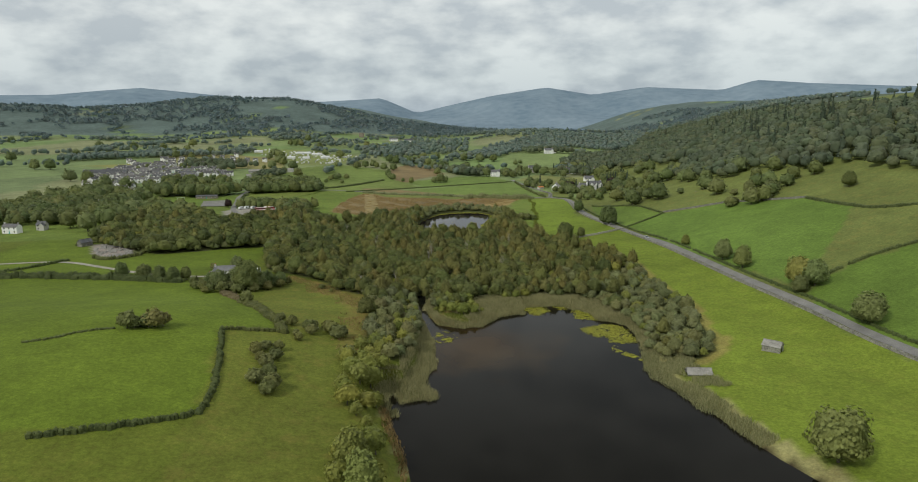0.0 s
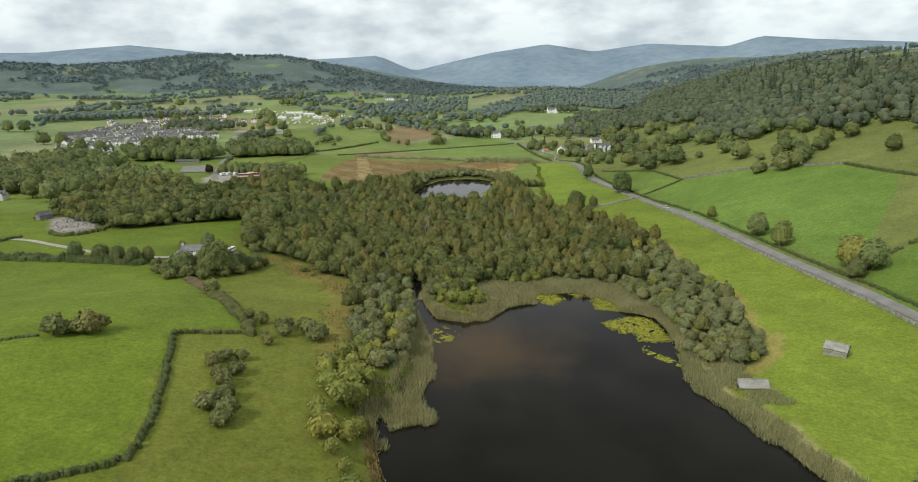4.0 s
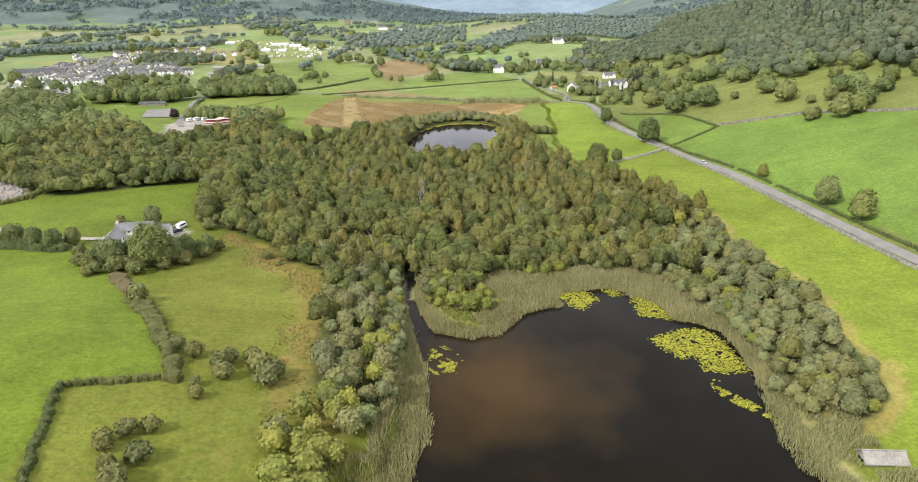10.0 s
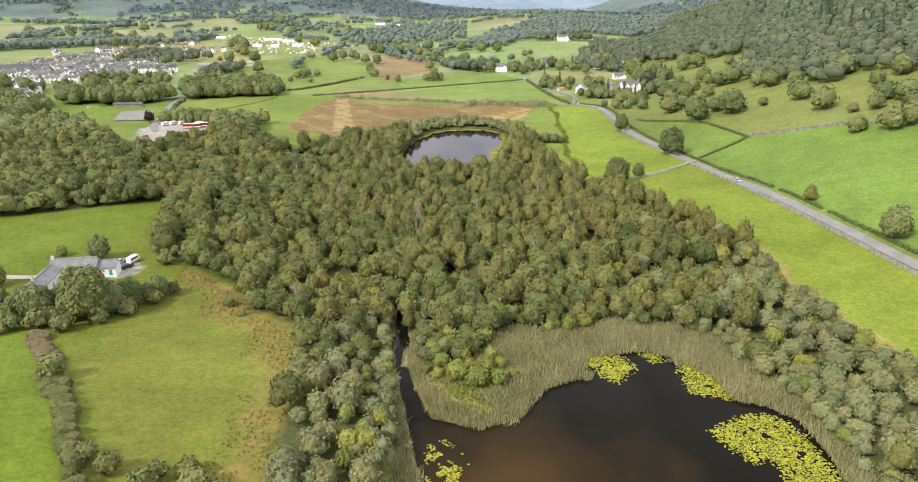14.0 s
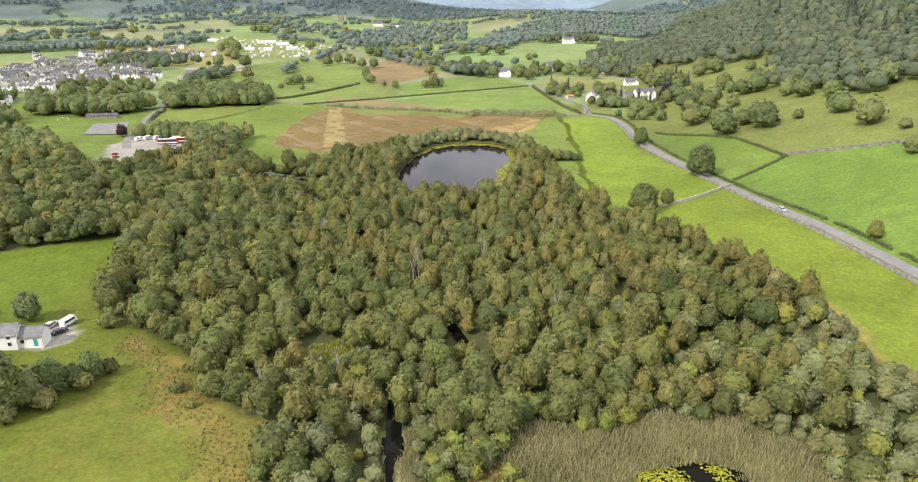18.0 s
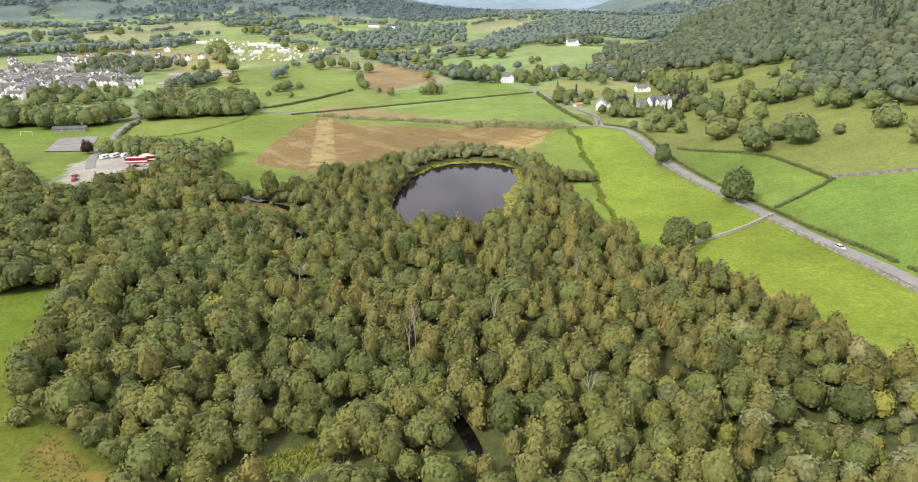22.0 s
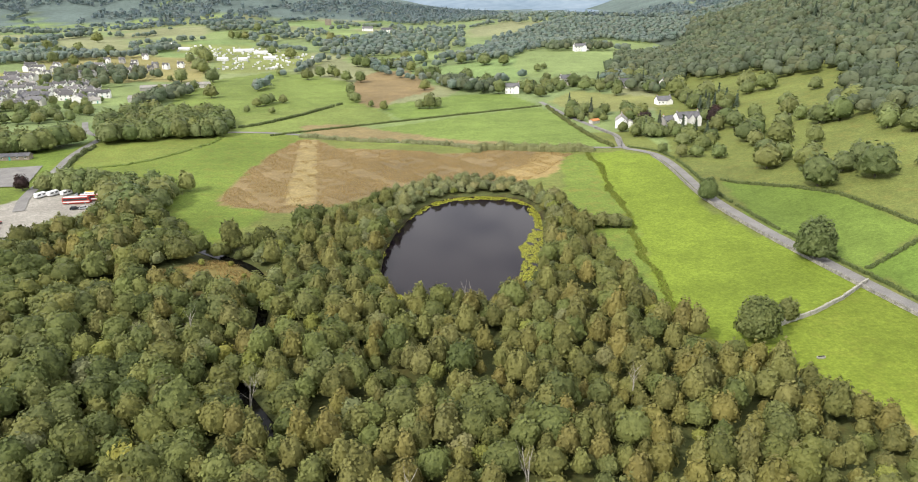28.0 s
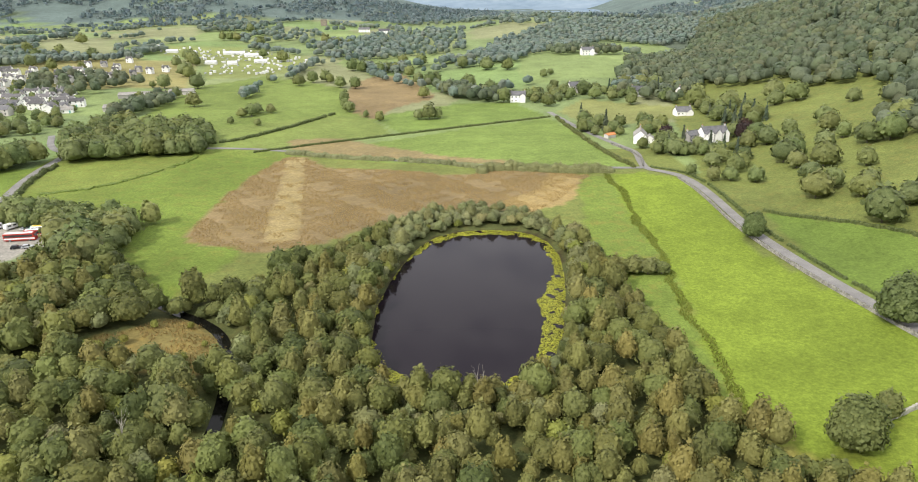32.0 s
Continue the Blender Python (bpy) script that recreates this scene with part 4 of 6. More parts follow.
# the wet woodland between lake and pond
cx, cy = scatter(CARR, 5.7, 21, (CLEARING, GLADE))
clear = (signed(POND, cx, cy) > np.where(cx < 0, 1.6, 3.4)) & (line_dist(STREAM, cx, cy) > np.where(cy < 345, 3.4, np.where(np.hypot(cx - 2, cy - 384) < 8, 3.2, 1.4))) & (signed(LAKE, cx, cy) > np.where((cx < -5) & (cy > 300), 2.2, np.where(cx > 70, 1.6, 3.0)))
cx, cy = cx[clear], cy[clear]
crng = np.random.default_rng(3)
ex, ey = scatter(CARR, 4.6, 22, (CLEARING, GLADE))
sl, sp = signed(LAKE, ex, ey), signed(POND, ex, ey)
low = (((sl < 20) & (sl > 1.6)) | ((sp < 16) & (sp > 1.6)) | ((signed(CARR, ex, ey) > -5) & (ey > 345) & (sl > 3))) & (line_dist(STREAM, ex, ey) > 3.0) & ((ex > -20) | (ey > 350) | (ex < -33))
cx, cy, under = np.concatenate([cx, ex[low]]), np.concatenate([cy, ey[low]]), np.concatenate([np.zeros(len(cx), bool), np.ones(low.sum(), bool)])
carr_items, carr_near = [], []
for x, y, small in zip(cx, cy, under):
    wet = 1 - smooth(0, 22, float(signed(LAKE, np.array([x]), np.array([y]))[0]))
    east = smooth(50, 88, x) * smooth(430, 350, y)
    ring = smooth(18, 5, float(signed(POND, np.array([x]), np.array([y]))[0])) * smooth(575, 610, y) + smooth(640, 655, y)
    patch = float(wave(np.array(x), np.array(y), 17, 4.0))
    olive = 0.42 + 0.42 * patch + 0.30 * smooth(-40, 5, x) * smooth(395, 440, y) - 0.30 * smooth(-30, -80, x)
    r = crng.uniform()
    if r < 0.92 * max(east, 0.8 * ring, wet * 0.65):
        key = "willow" if crng.uniform() < 0.85 else "sallow"
    elif x < -14 and y < 335:
        key = ("sallow" if x > -24 else "alder" if patch > -0.1 else "willow") if crng.uniform() < 0.8 else "willow"
    elif crng.uniform() < 0.88 * olive:
        key = "birch"
    elif r > 0.88:
        key = "sallow" if r > 0.93 else "willow"
    else:
        key = "alder"
    if y > 660:
        key = "willow"
    s = crng.uniform(0.55, 1.22) * (0.72 if wet > 0.6 else 1.0) * (0.8 if y > 640 else 1.0) * (1.1 if x < -60 else 1.0)
    if small:
        s, key = crng.uniform(0.5, 0.75), "faralder" if key == "alder" else "farwillow"
    if x < -112 and key in ("alder", "birch"):
        key = "far" + key
    it = (key, x, y, s, crng.uniform(0.78, 1.24))
    (carr_near if not small and abs(x) < 62 and 345 < y < 412 else carr_items).append(it)
while len(carr_near) > 290:
    carr_items.append(carr_near.pop(int(crng.integers(len(carr_near)))))
for key, x, y, s, tall in carr_near:
    tree(key, x, y, s, "trees of the wet woodland", tall=tall)
wood("wet_woodland", carr_items, "dense mixed alder, birch and willow carr round the pond")

# ---------------------------------------------------------------- water plants
def plants(name, verts, quads, mat, label, category):
    return tagged(new(name, raw_mesh(name, verts, quads, [mat])), label, category, kind="stuff")


def reed_bed(x, y, seed, tall, blades=3, wide=0.34):
    """Tufts of leaning blades at the given points."""
    rng = np.random.default_rng(seed)
    n = len(x)
    z0 = np.maximum(height(x, y), -0.35)
    V = []
    for _ in range(blades):
        a, lean, h = rng.uniform(0, 6.28, n), rng.normal(0, 0.28, (n, 2)), tall * rng.uniform(0.65, 1.2, n)
        ox, oy = x + rng.normal(0, 0.25, n), y + rng.normal(0, 0.25, n)
        dx, dy = np.cos(a) * wide / 2, np.sin(a) * wide / 2
        v = np.empty((n, 4, 3))
        v[:, 0] = np.column_stack([ox - dx, oy - dy, z0])
        v[:, 1] = np.column_stack([ox + dx, oy + dy, z0])
        v[:, 2] = np.column_stack([ox + dx * 0.35 + lean[:, 0] * h, oy + dy * 0.35 + lean[:, 1] * h, z0 + h])
        v[:, 3] = np.column_stack([ox - dx * 0.35 + lean[:, 0] * h, oy - dy * 0.35 + lean[:, 1] * h, z0 + h * 0.94])
        V.append(v.reshape(-1, 3))
    V = np.concatenate(V)
    return V, np.arange(len(V)).reshape(-1, 4)


REEDZONE = [(-24, 208), (-30, 262), (-20, 300), (-16, 345), (0, 345), (15, 352), (60, 358), (100, 330), (100, 262), (80, 262), (66, 262), (66, 297), (40, 297), (20, 285), (-4, 285), (-4, 235), (-2, 208)]
EASTREEDS = [(70, 206), (70, 262), (80, 268), (98, 254), (102, 244), (99, 228), (97, 212), (100, 186), (86, 186)]
rx_, ry_ = scatter(REEDZONE, 0.40, 31)
sd = signed(LAKE, rx_, ry_)
west = (rx_ < np.interp(ry_, [200, 285, 300, 342], [-3, -7, -8.5, -15])) & (ry_ < 340)
hold = (sd > np.where(west, -1.2, -0.5) - np.where(rx_ > 60, 0.6, 2.0) * (wave(rx_, ry_, 5.0, 7.0) > 0.25)) & (sd < np.where(west, np.where(ry_ < 221, -0.2, np.interp(ry_, [221, 250, 275, 290, 340], [6, 10, 7, 4, 4])), 40)) & (signed(CARR, rx_, ry_) > -2.5) & (line_dist(STREAM, rx_, ry_) > 2.6) & ((sd > 0.3) | (rx_ > 0) | (ry_ < 285)) & ((rx_ > 9) | (rx_ < -10) | (ry_ < 290) | (sd < 4.2 + 1.5 * wave(rx_, ry_, 4.0, 3.0)) | (wave(rx_, ry_, 2.0, 6.0) > 0.55))
V1 = reed_bed(rx_[hold], ry_[hold], 5, 1.5, 2, 0.2)
plants("reed_bed", *V1, M_REED, "tall pale green and straw reeds fringing the lake", "reeds")
rx_, ry_ = scatter(EASTREEDS, 0.45, 32)
sd = signed(LAKE, rx_, ry_)
hold = (sd > -3.5 * (0.5 + 0.5 * wave(rx_, ry_, 6.0, 2.0)) * (ry_ > 208) - 0.3) & (sd < np.where(ry_ > 226, 17, 6)) & ((np.abs(rx_ - 89.6) > 5.5) | (np.abs(ry_ - 238.4) > 3.8)) & ((wave(rx_, ry_, 3.0, 5.0) > -0.3) | (sd < 4))
plants("shore_reeds", *reed_bed(rx_[hold], ry_[hold], 6, 1.4, 2, 0.2), M_REED, "straggling grey-green reeds along the lake shore", "reeds")
rx_, ry_ = scatter([(-20, 60), (-26, 215), (-14, 215), (-5, 60)], 0.7, 35)
sd = signed(LAKE, rx_, ry_)
hold = (sd > -0.6) & (sd < 2.5)
plants("bank_sedge", *reed_bed(rx_[hold], ry_[hold], 8, 0.9, 2), M_TUSSOCK, "brown-green sedge along the grassy bank", "sedge")

LILIES = [[(28, 325), (38, 334), (46, 332), (49, 324), (42, 316), (38, 319), (36, 324)], [(50, 333), (56, 333), (57, 327), (52, 326)], [(58, 327), (66, 327), (71, 313), (70, 307), (64, 309), (57, 311)], [(56, 297), (65, 302), (72, 304), (77, 301), (79, 291), (79, 277), (72, 276), (66, 278), (66, 285), (62, 284), (59, 289)], [(66, 274), (70, 274), (71, 266), (76, 262), (77, 250), (79.5, 243), (76, 243), (72, 256), (65, 263)], [(-7, 294), (-1, 295), (3, 287), (1, 279), (-6, 279)], [(18, 313), (26, 322), (31, 327), (34, 322), (24, 315)]]


def pads(x, y, seed, lo=0.17, hi=0.36):
    """Floating leaves with six edges, some tilted out of the water."""
    rng = np.random.default_rng(seed)
    n = len(x)
    r, a = rng.uniform(lo, hi, n), rng.uniform(0, 6.28, n)
    V = np.empty((n, 6, 3))
    tx, ty = rng.normal(0, 0.10, (2, n))
    for k in range(6):
        t = a + k * math.pi / 3
        V[:, k, 0], V[:, k, 1] = x + r * np.cos(t), y + r * np.sin(t)
        V[:, k, 2] = 0.05 + rng.uniform(0, 0.03, n) + r * (np.cos(t) * tx + np.sin(t) * ty)
    b = np.arange(n)[:, None] * 6
    return V.reshape(-1, 3), np.concatenate([b + (0, 1, 2, 3), b + (0, 3, 4, 5)])


LX, LY = [], []
lrng = np.random.default_rng(44)
for k, patch in enumerate(LILIES):
    x, y = scatter(patch, 0.46, 40 + k)
    rim = -signed(patch, x, y)
    keep = (wave(x, y, 2.0, k) + 0.6 * wave(x, y, 0.8, k + 2.0) > (0.15 if k in (4, 5) else -0.75)) & (lrng.uniform(0, 1, len(x)) < (0.35 if k in (4, 5) else 0.25) + 0.7 * smooth(0.2, 2.6, rim))
    LX.append(x[keep]), LY.append(y[keep])
plants("lily_pads", *pads(np.concatenate(LX), np.concatenate(LY), 9), M_LILY, "bright yellow-green water lily leaves floating on the lake", "water lilies")
px_, py_ = scatter([(-35, 515), (-35, 662), (46, 662), (46, 515)], 0.5, 50)
sd = signed(POND, px_, py_)
band = 3.2 + 5.0 * smooth(15, 30, px_) * np.exp(-0.5 * ((py_ - 580) / 14) ** 2) + 1.6 * smooth(12, 25, px_) * smooth(600, 560, py_) + 2.0 * smooth(635, 650, py_) + 1.8 * smooth(545, 533, py_) + 1.4 * wave(px_, py_, 4.0, 1.0) + 0.8 * wave(px_, py_, 1.5, 2.0) - 3.4 * smooth(0, -16, px_) * smooth(538, 552, py_) * smooth(638, 615, py_)
hold = (sd < 2.4) & (sd > -band) & (wave(px_, py_, 1.6, 3.0) > -0.5)
plants("pond_lilies", *pads(px_[hold], py_[hold], 10), M_LILY, "ring of yellow-green lily leaves round the pond", "water lilies")

# rush tussocks of the brown field and the rough pasture
for nm, poly, step, tall, seed, lab in (("rush_field", BROWN, 1.05, 0.3, 61, "rust-brown rushes and dead grass of a wet field"), ("rough_grass", ROUGH, 1.35, 0.5, 62, "tussocks of orange and straw rough grass"), ("clearing_grass", CLEARING, 1.1, 0.5, 63, "straw-coloured tall grass in a woodland clearing")):
    x, y = scatter(poly, step, seed)
    keep = (wave(x, y, 7.0, 1.3) + 0.6 * wave(x, y, 2.2, 4.0) > (0.0 if nm == "rough_grass" else -0.3)) & (~inside(SWATHE, x, y) | (wave(x, y, 3.1, 2.0) > 0.3))
    if nm == "rough_grass":
        keep &= (signed(CARR, x, y) < 13 + 6 * wave(x, y, 15, 2.0)) & (y > 190)
    plants(nm, *reed_bed(x[keep], y[keep], seed, tall, 2, 0.5), M_TUSSOCK, lab, "rough grass")


x, y = scatter(GLADE, 0.7, 69)
plants("glade_bracken", *reed_bed(x, y, 69, 0.8, 2, 0.45), M_BRACKEN, "yellow-green bracken filling a woodland glade", "bracken")

# ---------------------------------------------------------------- hedges and walls
def hedge(line, w, h, label="clipped dark green field hedge", seed=0, gap=0.0, leaf=0.27, dense=9.0, mat=None, name="hedge"):
    """A run of leafy hedge on the ground along a line."""
    rng = np.random.default_rng(seed + 100)
    p = np.array(resample(chaikin(line, 1), 1.0))
    keep = wave(p[:, 0], p[:, 1], 6.0, seed) > gap * 2 - 1 if gap else np.ones(len(p), bool)
    V, Q, off = [], [], 0
    cb, cq = BALL2
    for x, y in p[keep]:
        s = 1 + (0.22 if w < 3 else 0.34) * float(wave(np.array(x), np.array(y), 2.6, seed)) + rng.normal(0, 0.09)
        hh, ww, z = h * s, w * (2 - s) * rng.uniform(0.85, 1.15), hz(x, y)
        n = int(1.9 * dense * max(1.0, h * 0.6) * max(1.0, w / 2.4))
        d = rng.normal(0, 1, (n, 3))
        d /= np.linalg.norm(d, axis=1)[:, None]
        d[:, 2] = np.abs(d[:, 2])
        c = np.array((x + rng.normal(0, 0.12 * w), y + rng.normal(0, 0.12 * w), z))
        half = max(ww / 2, 0.85)
        lv = leaves(rng, d * (half, half, hh * 0.95) * rng.uniform(0.88, 1.08, (n, 1)) + rng.normal(0, 0.2, (n, 3)) * (1, 1, 0.4) + c, d + (0, 0, 0.35), leaf * 0.85)
        cv = cb * (half * 0.86, half * 0.86, hh * 0.86) + c
        V += [lv, cv]
        Q += [np.arange(len(lv)).reshape(-1, 4) + off, cq + off + len(lv)]
        off += len(lv) + len(cv)
    me = raw_mesh("hedge", np.concatenate(V), np.concatenate(Q), [mat or M_HEDGE], smooth_=True)
    return tagged(new(name, me), label, "hedge")


def offset(line, d):
    p = np.array(chaikin(line, 2))
    t = np.gradient(p, axis=0)
    t /= np.linalg.norm(t, axis=1)[:, None]
    return [tuple(v) for v in p + np.column_stack([t[:, 1], -t[:, 0]]) * d]


def stone_wall(line, h=1.2, w=0.6, label="grey drystone wall along a field edge", seed=0):
    """A drystone wall: a battered body under uneven cope stones."""
    rng = np.random.default_rng(seed + 200)
    p = np.array(resample(line, 1.1))
    t = np.gradient(p, axis=0)
    t /= np.linalg.norm(t, axis=1)[:, None]
    nr = np.column_stack([t[:, 1], -t[:, 0]])
    z = height(p[:, 0], p[:, 1])
    V, n = [], len(p)
    for k, f in ((-0.5, -0.2), (-0.38, 1.0), (0.38, 1.0), (0.5, -0.2)):
        q = p + nr * (w * k + rng.normal(0, 0.04, n))[:, None]
        V.append(np.column_stack([q, z + (h * f if f > 0 else -0.2) + (rng.normal(0, 0.07, n) if f > 0 else 0)]))
    V = np.concatenate(V)
    Q = [(k * n + i, k * n + i + 1, (k + 1) * n + i + 1, (k + 1) * n + i) for k in range(3) for i in range(n - 1)]
    body = np.array(Q)
    cb, cq = BALL2
    C, CQ, off = [V], [body], len(V)
    for i in range(n):
        C.append(cb * (0.55, 0.36, 0.2) * rng.uniform(0.7, 1.2) + (p[i, 0], p[i, 1], z[i] + h + 0.08))
        CQ.append(cq + off)
        off += len(cb)
    return tagged(new("stone_wall", raw_mesh("stone_wall", np.concatenate(C), np.concatenate(CQ), [M_STONE])), label, "wall")


main_road = ROAD[5:23]
hedge(offset(main_road, -5.2), 1.8, 1.5, "dark green roadside hedge with gaps", 1, gap=0.12)
stone_wall(offset(main_road[2:], 4.0), 1.0, 0.7, "pale drystone wall along the road verge", 1)
hedge([(-103, 162), (-91, 168), (-74, 180), (-69, 186), (-72.5, 208.6), (-84, 248.5)], 2.2, 1.9, "dark green hedge that bends round a field corner", 2)
hedge([(-84, 250), (-76, 254.5), (-66, 259)], 2.4, 1.7, "short dark green field hedge", 3)
hedge([(-64, 259), (-69, 270), (-76, 282), (-85, 296), (-95, 310)], 4.6, 2.7, "overgrown hedge of thorn and bramble", 4)
hedge([(-95, 310), (-101, 320), (-110, 331)], 6.0, 2.0, "brown bramble thicket at the garden edge", 22, mat=M_BRAMBLE, name="bramble_thicket")
hedge([(-140, 220), (-132, 224), (-126, 231), (-117, 236), (-108, 241)], 1.8, 0.7, "low broken thorn growth on the hill field", 5, gap=0.25)
hedge([(-130, 150), (-103, 162)], 1.4, 1.0, "low gappy hedge on the hill", 6, gap=0.4)
hedge([(-310, 372), (-240, 380), (-200, 374), (-170, 368), (-145, 362)], 5.0, 3.8, "tall tree-grown hedge beside the farm track", 7, leaf=0.34)
hedge([(-258, 476), (-250, 491), (-227, 484), (-196, 446), (-212, 425), (-226, 434)], 3.0, 2.4, "clipped dark hedge round a yard", 8)
hedge([(-238, 426), (-250, 400), (-270, 384)], 2.4, 2.0, "field hedge running down to the track", 9)
hedge([(141, 543), (160, 552), (173, 559)], 2.0, 1.6, "dark hedge round a hillside field", 10)
hedge([(173, 559), (170, 590), (166, 618), (136, 661)], 2.0, 1.6, "dark hedge round a hillside field", 11, gap=0.1)
hedge([(248, 480), (251, 434), (256, 406), (290, 380)], 2.6, 2.0, "dark hedge between two hill fields", 12)
hedge([(172, 325), (195, 336), (217, 341), (233, 340), (300, 352)], 2.2, 1.8, "hedge climbing the hill field", 13, gap=0.15)
hedge([(-100, 797), (-84, 794), (-57, 784), (-25, 777), (-3, 769), (16, 758)], 4.4, 2.8, "scrubby willow hedge along the wet field", 14, gap=0.25, leaf=0.34, mat=M_WILLOW)
hedge([(16, 748), (24, 757), (42, 752), (63, 745), (86, 745)], 7.0, 4.6, "row of grey-green willow scrub", 15, leaf=0.36, mat=M_WILLOW)
hedge([(-120, 797), (-78, 833), (-34, 855), (20, 882), (79, 909)], 2.2, 1.7, "dark hedge across the valley floor", 16)
hedge([(84, 905), (89, 842), (96, 782), (103, 752)], 3.0, 2.4, "roadside hedge towards the hamlet", 17)
hedge([(-203, 708), (-177, 719), (-160, 751), (-150, 777), (-154, 792)], 3.4, 0.8, "rank brown-green growth along a ditch", 18, gap=0.15, mat=M_RANK, name="rank_grass")
hedge([(-168, 828), (-147, 816), (-120, 862), (-91, 936)], 2.8, 2.4, "field hedge on the valley floor", 19, gap=0.2)
rank = chaikin([(83, 738), (85, 697), (78, 661), (79, 618), (71, 585), (70, 541), (66, 512)])
x, y = scatter([(55, 500), (55, 745), (100, 745), (100, 500)], 0.62, 66)
d = line_dist(rank, x + 1.2 * wave(x, y, 5.0, 2.0), y)
keep = d < 1.5 + 0.8 * wave(x, y, 9.0, 1.0) + 0.5 * wave(x, y, 2.0, 3.0)
plants("rank_grass", *reed_bed(x[keep], y[keep], 66, 0.5, 2, 0.5), M_RANK, "strip of rank dark green grass along a field edge", "rough grass")
hedge([(-208, 690), (-222, 735), (-224, 765)], 3.0, 2.4, "hedge beside the car park lane", 20)
stone_wall([(134, 532), (120, 521), (107, 513), (93, 507)], 1.2, 0.7, "drystone wall from the road gate to the wood", 2)
stone_wall([(174, 562), (195, 548), (215, 535), (248, 481)], 1.2, 0.7, "pale drystone wall below the hill pasture", 3)
stone_wall([(108, 752), (112, 770), (111, 790), (104, 812)], 1.2, 0.6, "pale wall round the road bend", 4)

# ---------------------------------------------------------------- single trees
for key, x, y, s in (("oak", 83.4, 500, 1.12), ("lime", 97, 510, 0.72), ("oak", 127.5, 553, 1.3), ("lime", 117, 629, 1.05), ("ashpale", 154.4, 448, 0.7), ("lime", 159, 397, 1.1), ("ashpale", 161, 374, 1.2), ("ashpale", 170, 329, 1.35), ("lime", 174, 322, 1.2), ("lime", 165, 318, 0.8), ("lime", 168, 268, 1.25), ("ashpale", 104, 173, 1.55), ("lime", 275, 476, 1.0), ("ashpale", -25, 166, 1.2), ("ashpale", -21, 156, 1.1)):
    tree(key, x, y, s, "field trees by the road")
for x, y, s in ((-65, 237, 1.3), (-67, 232, 1.5), (-61, 239, 1.3), (-60, 230, 1.5), (-64, 226, 1.3), (-61, 222, 1.7), (-61, 209, 1.7), (-58, 215, 1.6), (-55, 206, 2.0), (-56, 203, 1.6), (-57, 209, 1.4), (-57, 253, 1.1), (-59, 258, 0.9), (-56, 268, 1.6), (-54, 263, 1.5), (-55, 272, 1.3), (-48, 270, 1.7), (-44, 263, 2.0), (-43, 267, 1.6), (-50, 274, 1.3), (-37, 242, 1.8), (-68, 359, 1.0), (-62, 352, 0.7), (-64, 272, 1.4), (-69, 275, 1.3), (-92, 306, 2.0), (-105, 241, 2.4), (-107, 240, 1.8), (-103, 243, 1.9), (-113, 237, 2.2), (-111, 238, 1.6), (-120, 332, 1.2), (-114, 340, 1.5)):
    tree("bush", x, y, s * 1.0, "thorn bushes in the rough pasture")
for x, y, s in ((-36.8, 238, 1.1), (-27.2, 227, 1.6), (-31.6, 203.7, 1.3), (-33, 210, 1.1), (-29, 231, 1.2), (-24, 236, 1.0), (-20, 176, 1.3), (-27, 158, 1.4), (-18, 158, 1.2), (-28, 197, 0.9), (-30, 244, 1.0), (-26, 250, 1.1), (-30, 221, 1.4), (-34, 228, 1.2), (-27, 236, 1.2), (-35, 215, 1.0), (-26, 206, 1.1), (-24, 190, 0.8), (-31, 238, 1.1), (-22, 182, 1.0), (-25, 177, 1.2), (-28, 171, 1.1), (-33, 250, 1.2), (-29, 257, 1.2), (-24, 214, 1.0)):
    tree("sallow", x, y, s, "sallows along the lake bank")
x, y = scatter([(-12, 326), (-6, 304), (6, 301), (17, 306), (24, 318), (22, 336), (8, 332)], 0.75, 67)
keep = wave(x, y, 4.0, 2.0) > -0.1
plants("spit_grass", *reed_bed(x[keep], y[keep], 67, 0.7, 2, 0.4), M_RANK, "rank green grass and sedge on a marshy spit", "rough grass")
plants("spit_rushes", *reed_bed(x[~keep], y[~keep], 68, 0.8, 2, 0.4), M_TUSSOCK, "pinkish-brown rushes on a marshy spit", "rushes")
for x, y, s in ((-4, 318, 0.6), (1, 321, 0.7), (12, 322, 0.7), (15, 318, 0.5), (10, 326, 0.8), (3, 327, 0.7), (-7, 322, 0.5), (1, 316, 1.0), (6, 314, 1.1), (11, 314, 0.9), (8, 320, 0.8), (4, 322, 0.6), (-3, 323, 0.8), (-1, 331, 1.0), (4, 333, 0.9), (-5, 330, 0.8), (9, 336, 0.9), (33, 343, 0.9), (38, 345, 0.9), (28, 343, 0.7), (95, 262, 0.9), (85, 275, 0.8), (84, 290, 0.7)):
    tree("sallow", x, y, s, "sallows among the reeds", label="rounded yellow-green sallow among pale reeds")
for x, y, s in ((-99, 556, 0.55), (-94, 566, 0.5), (-88, 549, 0.6), (-79, 547, 0.5), (-105, 552, 0.6), (-84, 568, 0.45), (-76, 556, 0.4), (-92, 543, 0.6)):
    tree("sallow", x, y, s, "young trees of the clearing", label="young olive-green sallow in a straw-coloured clearing")
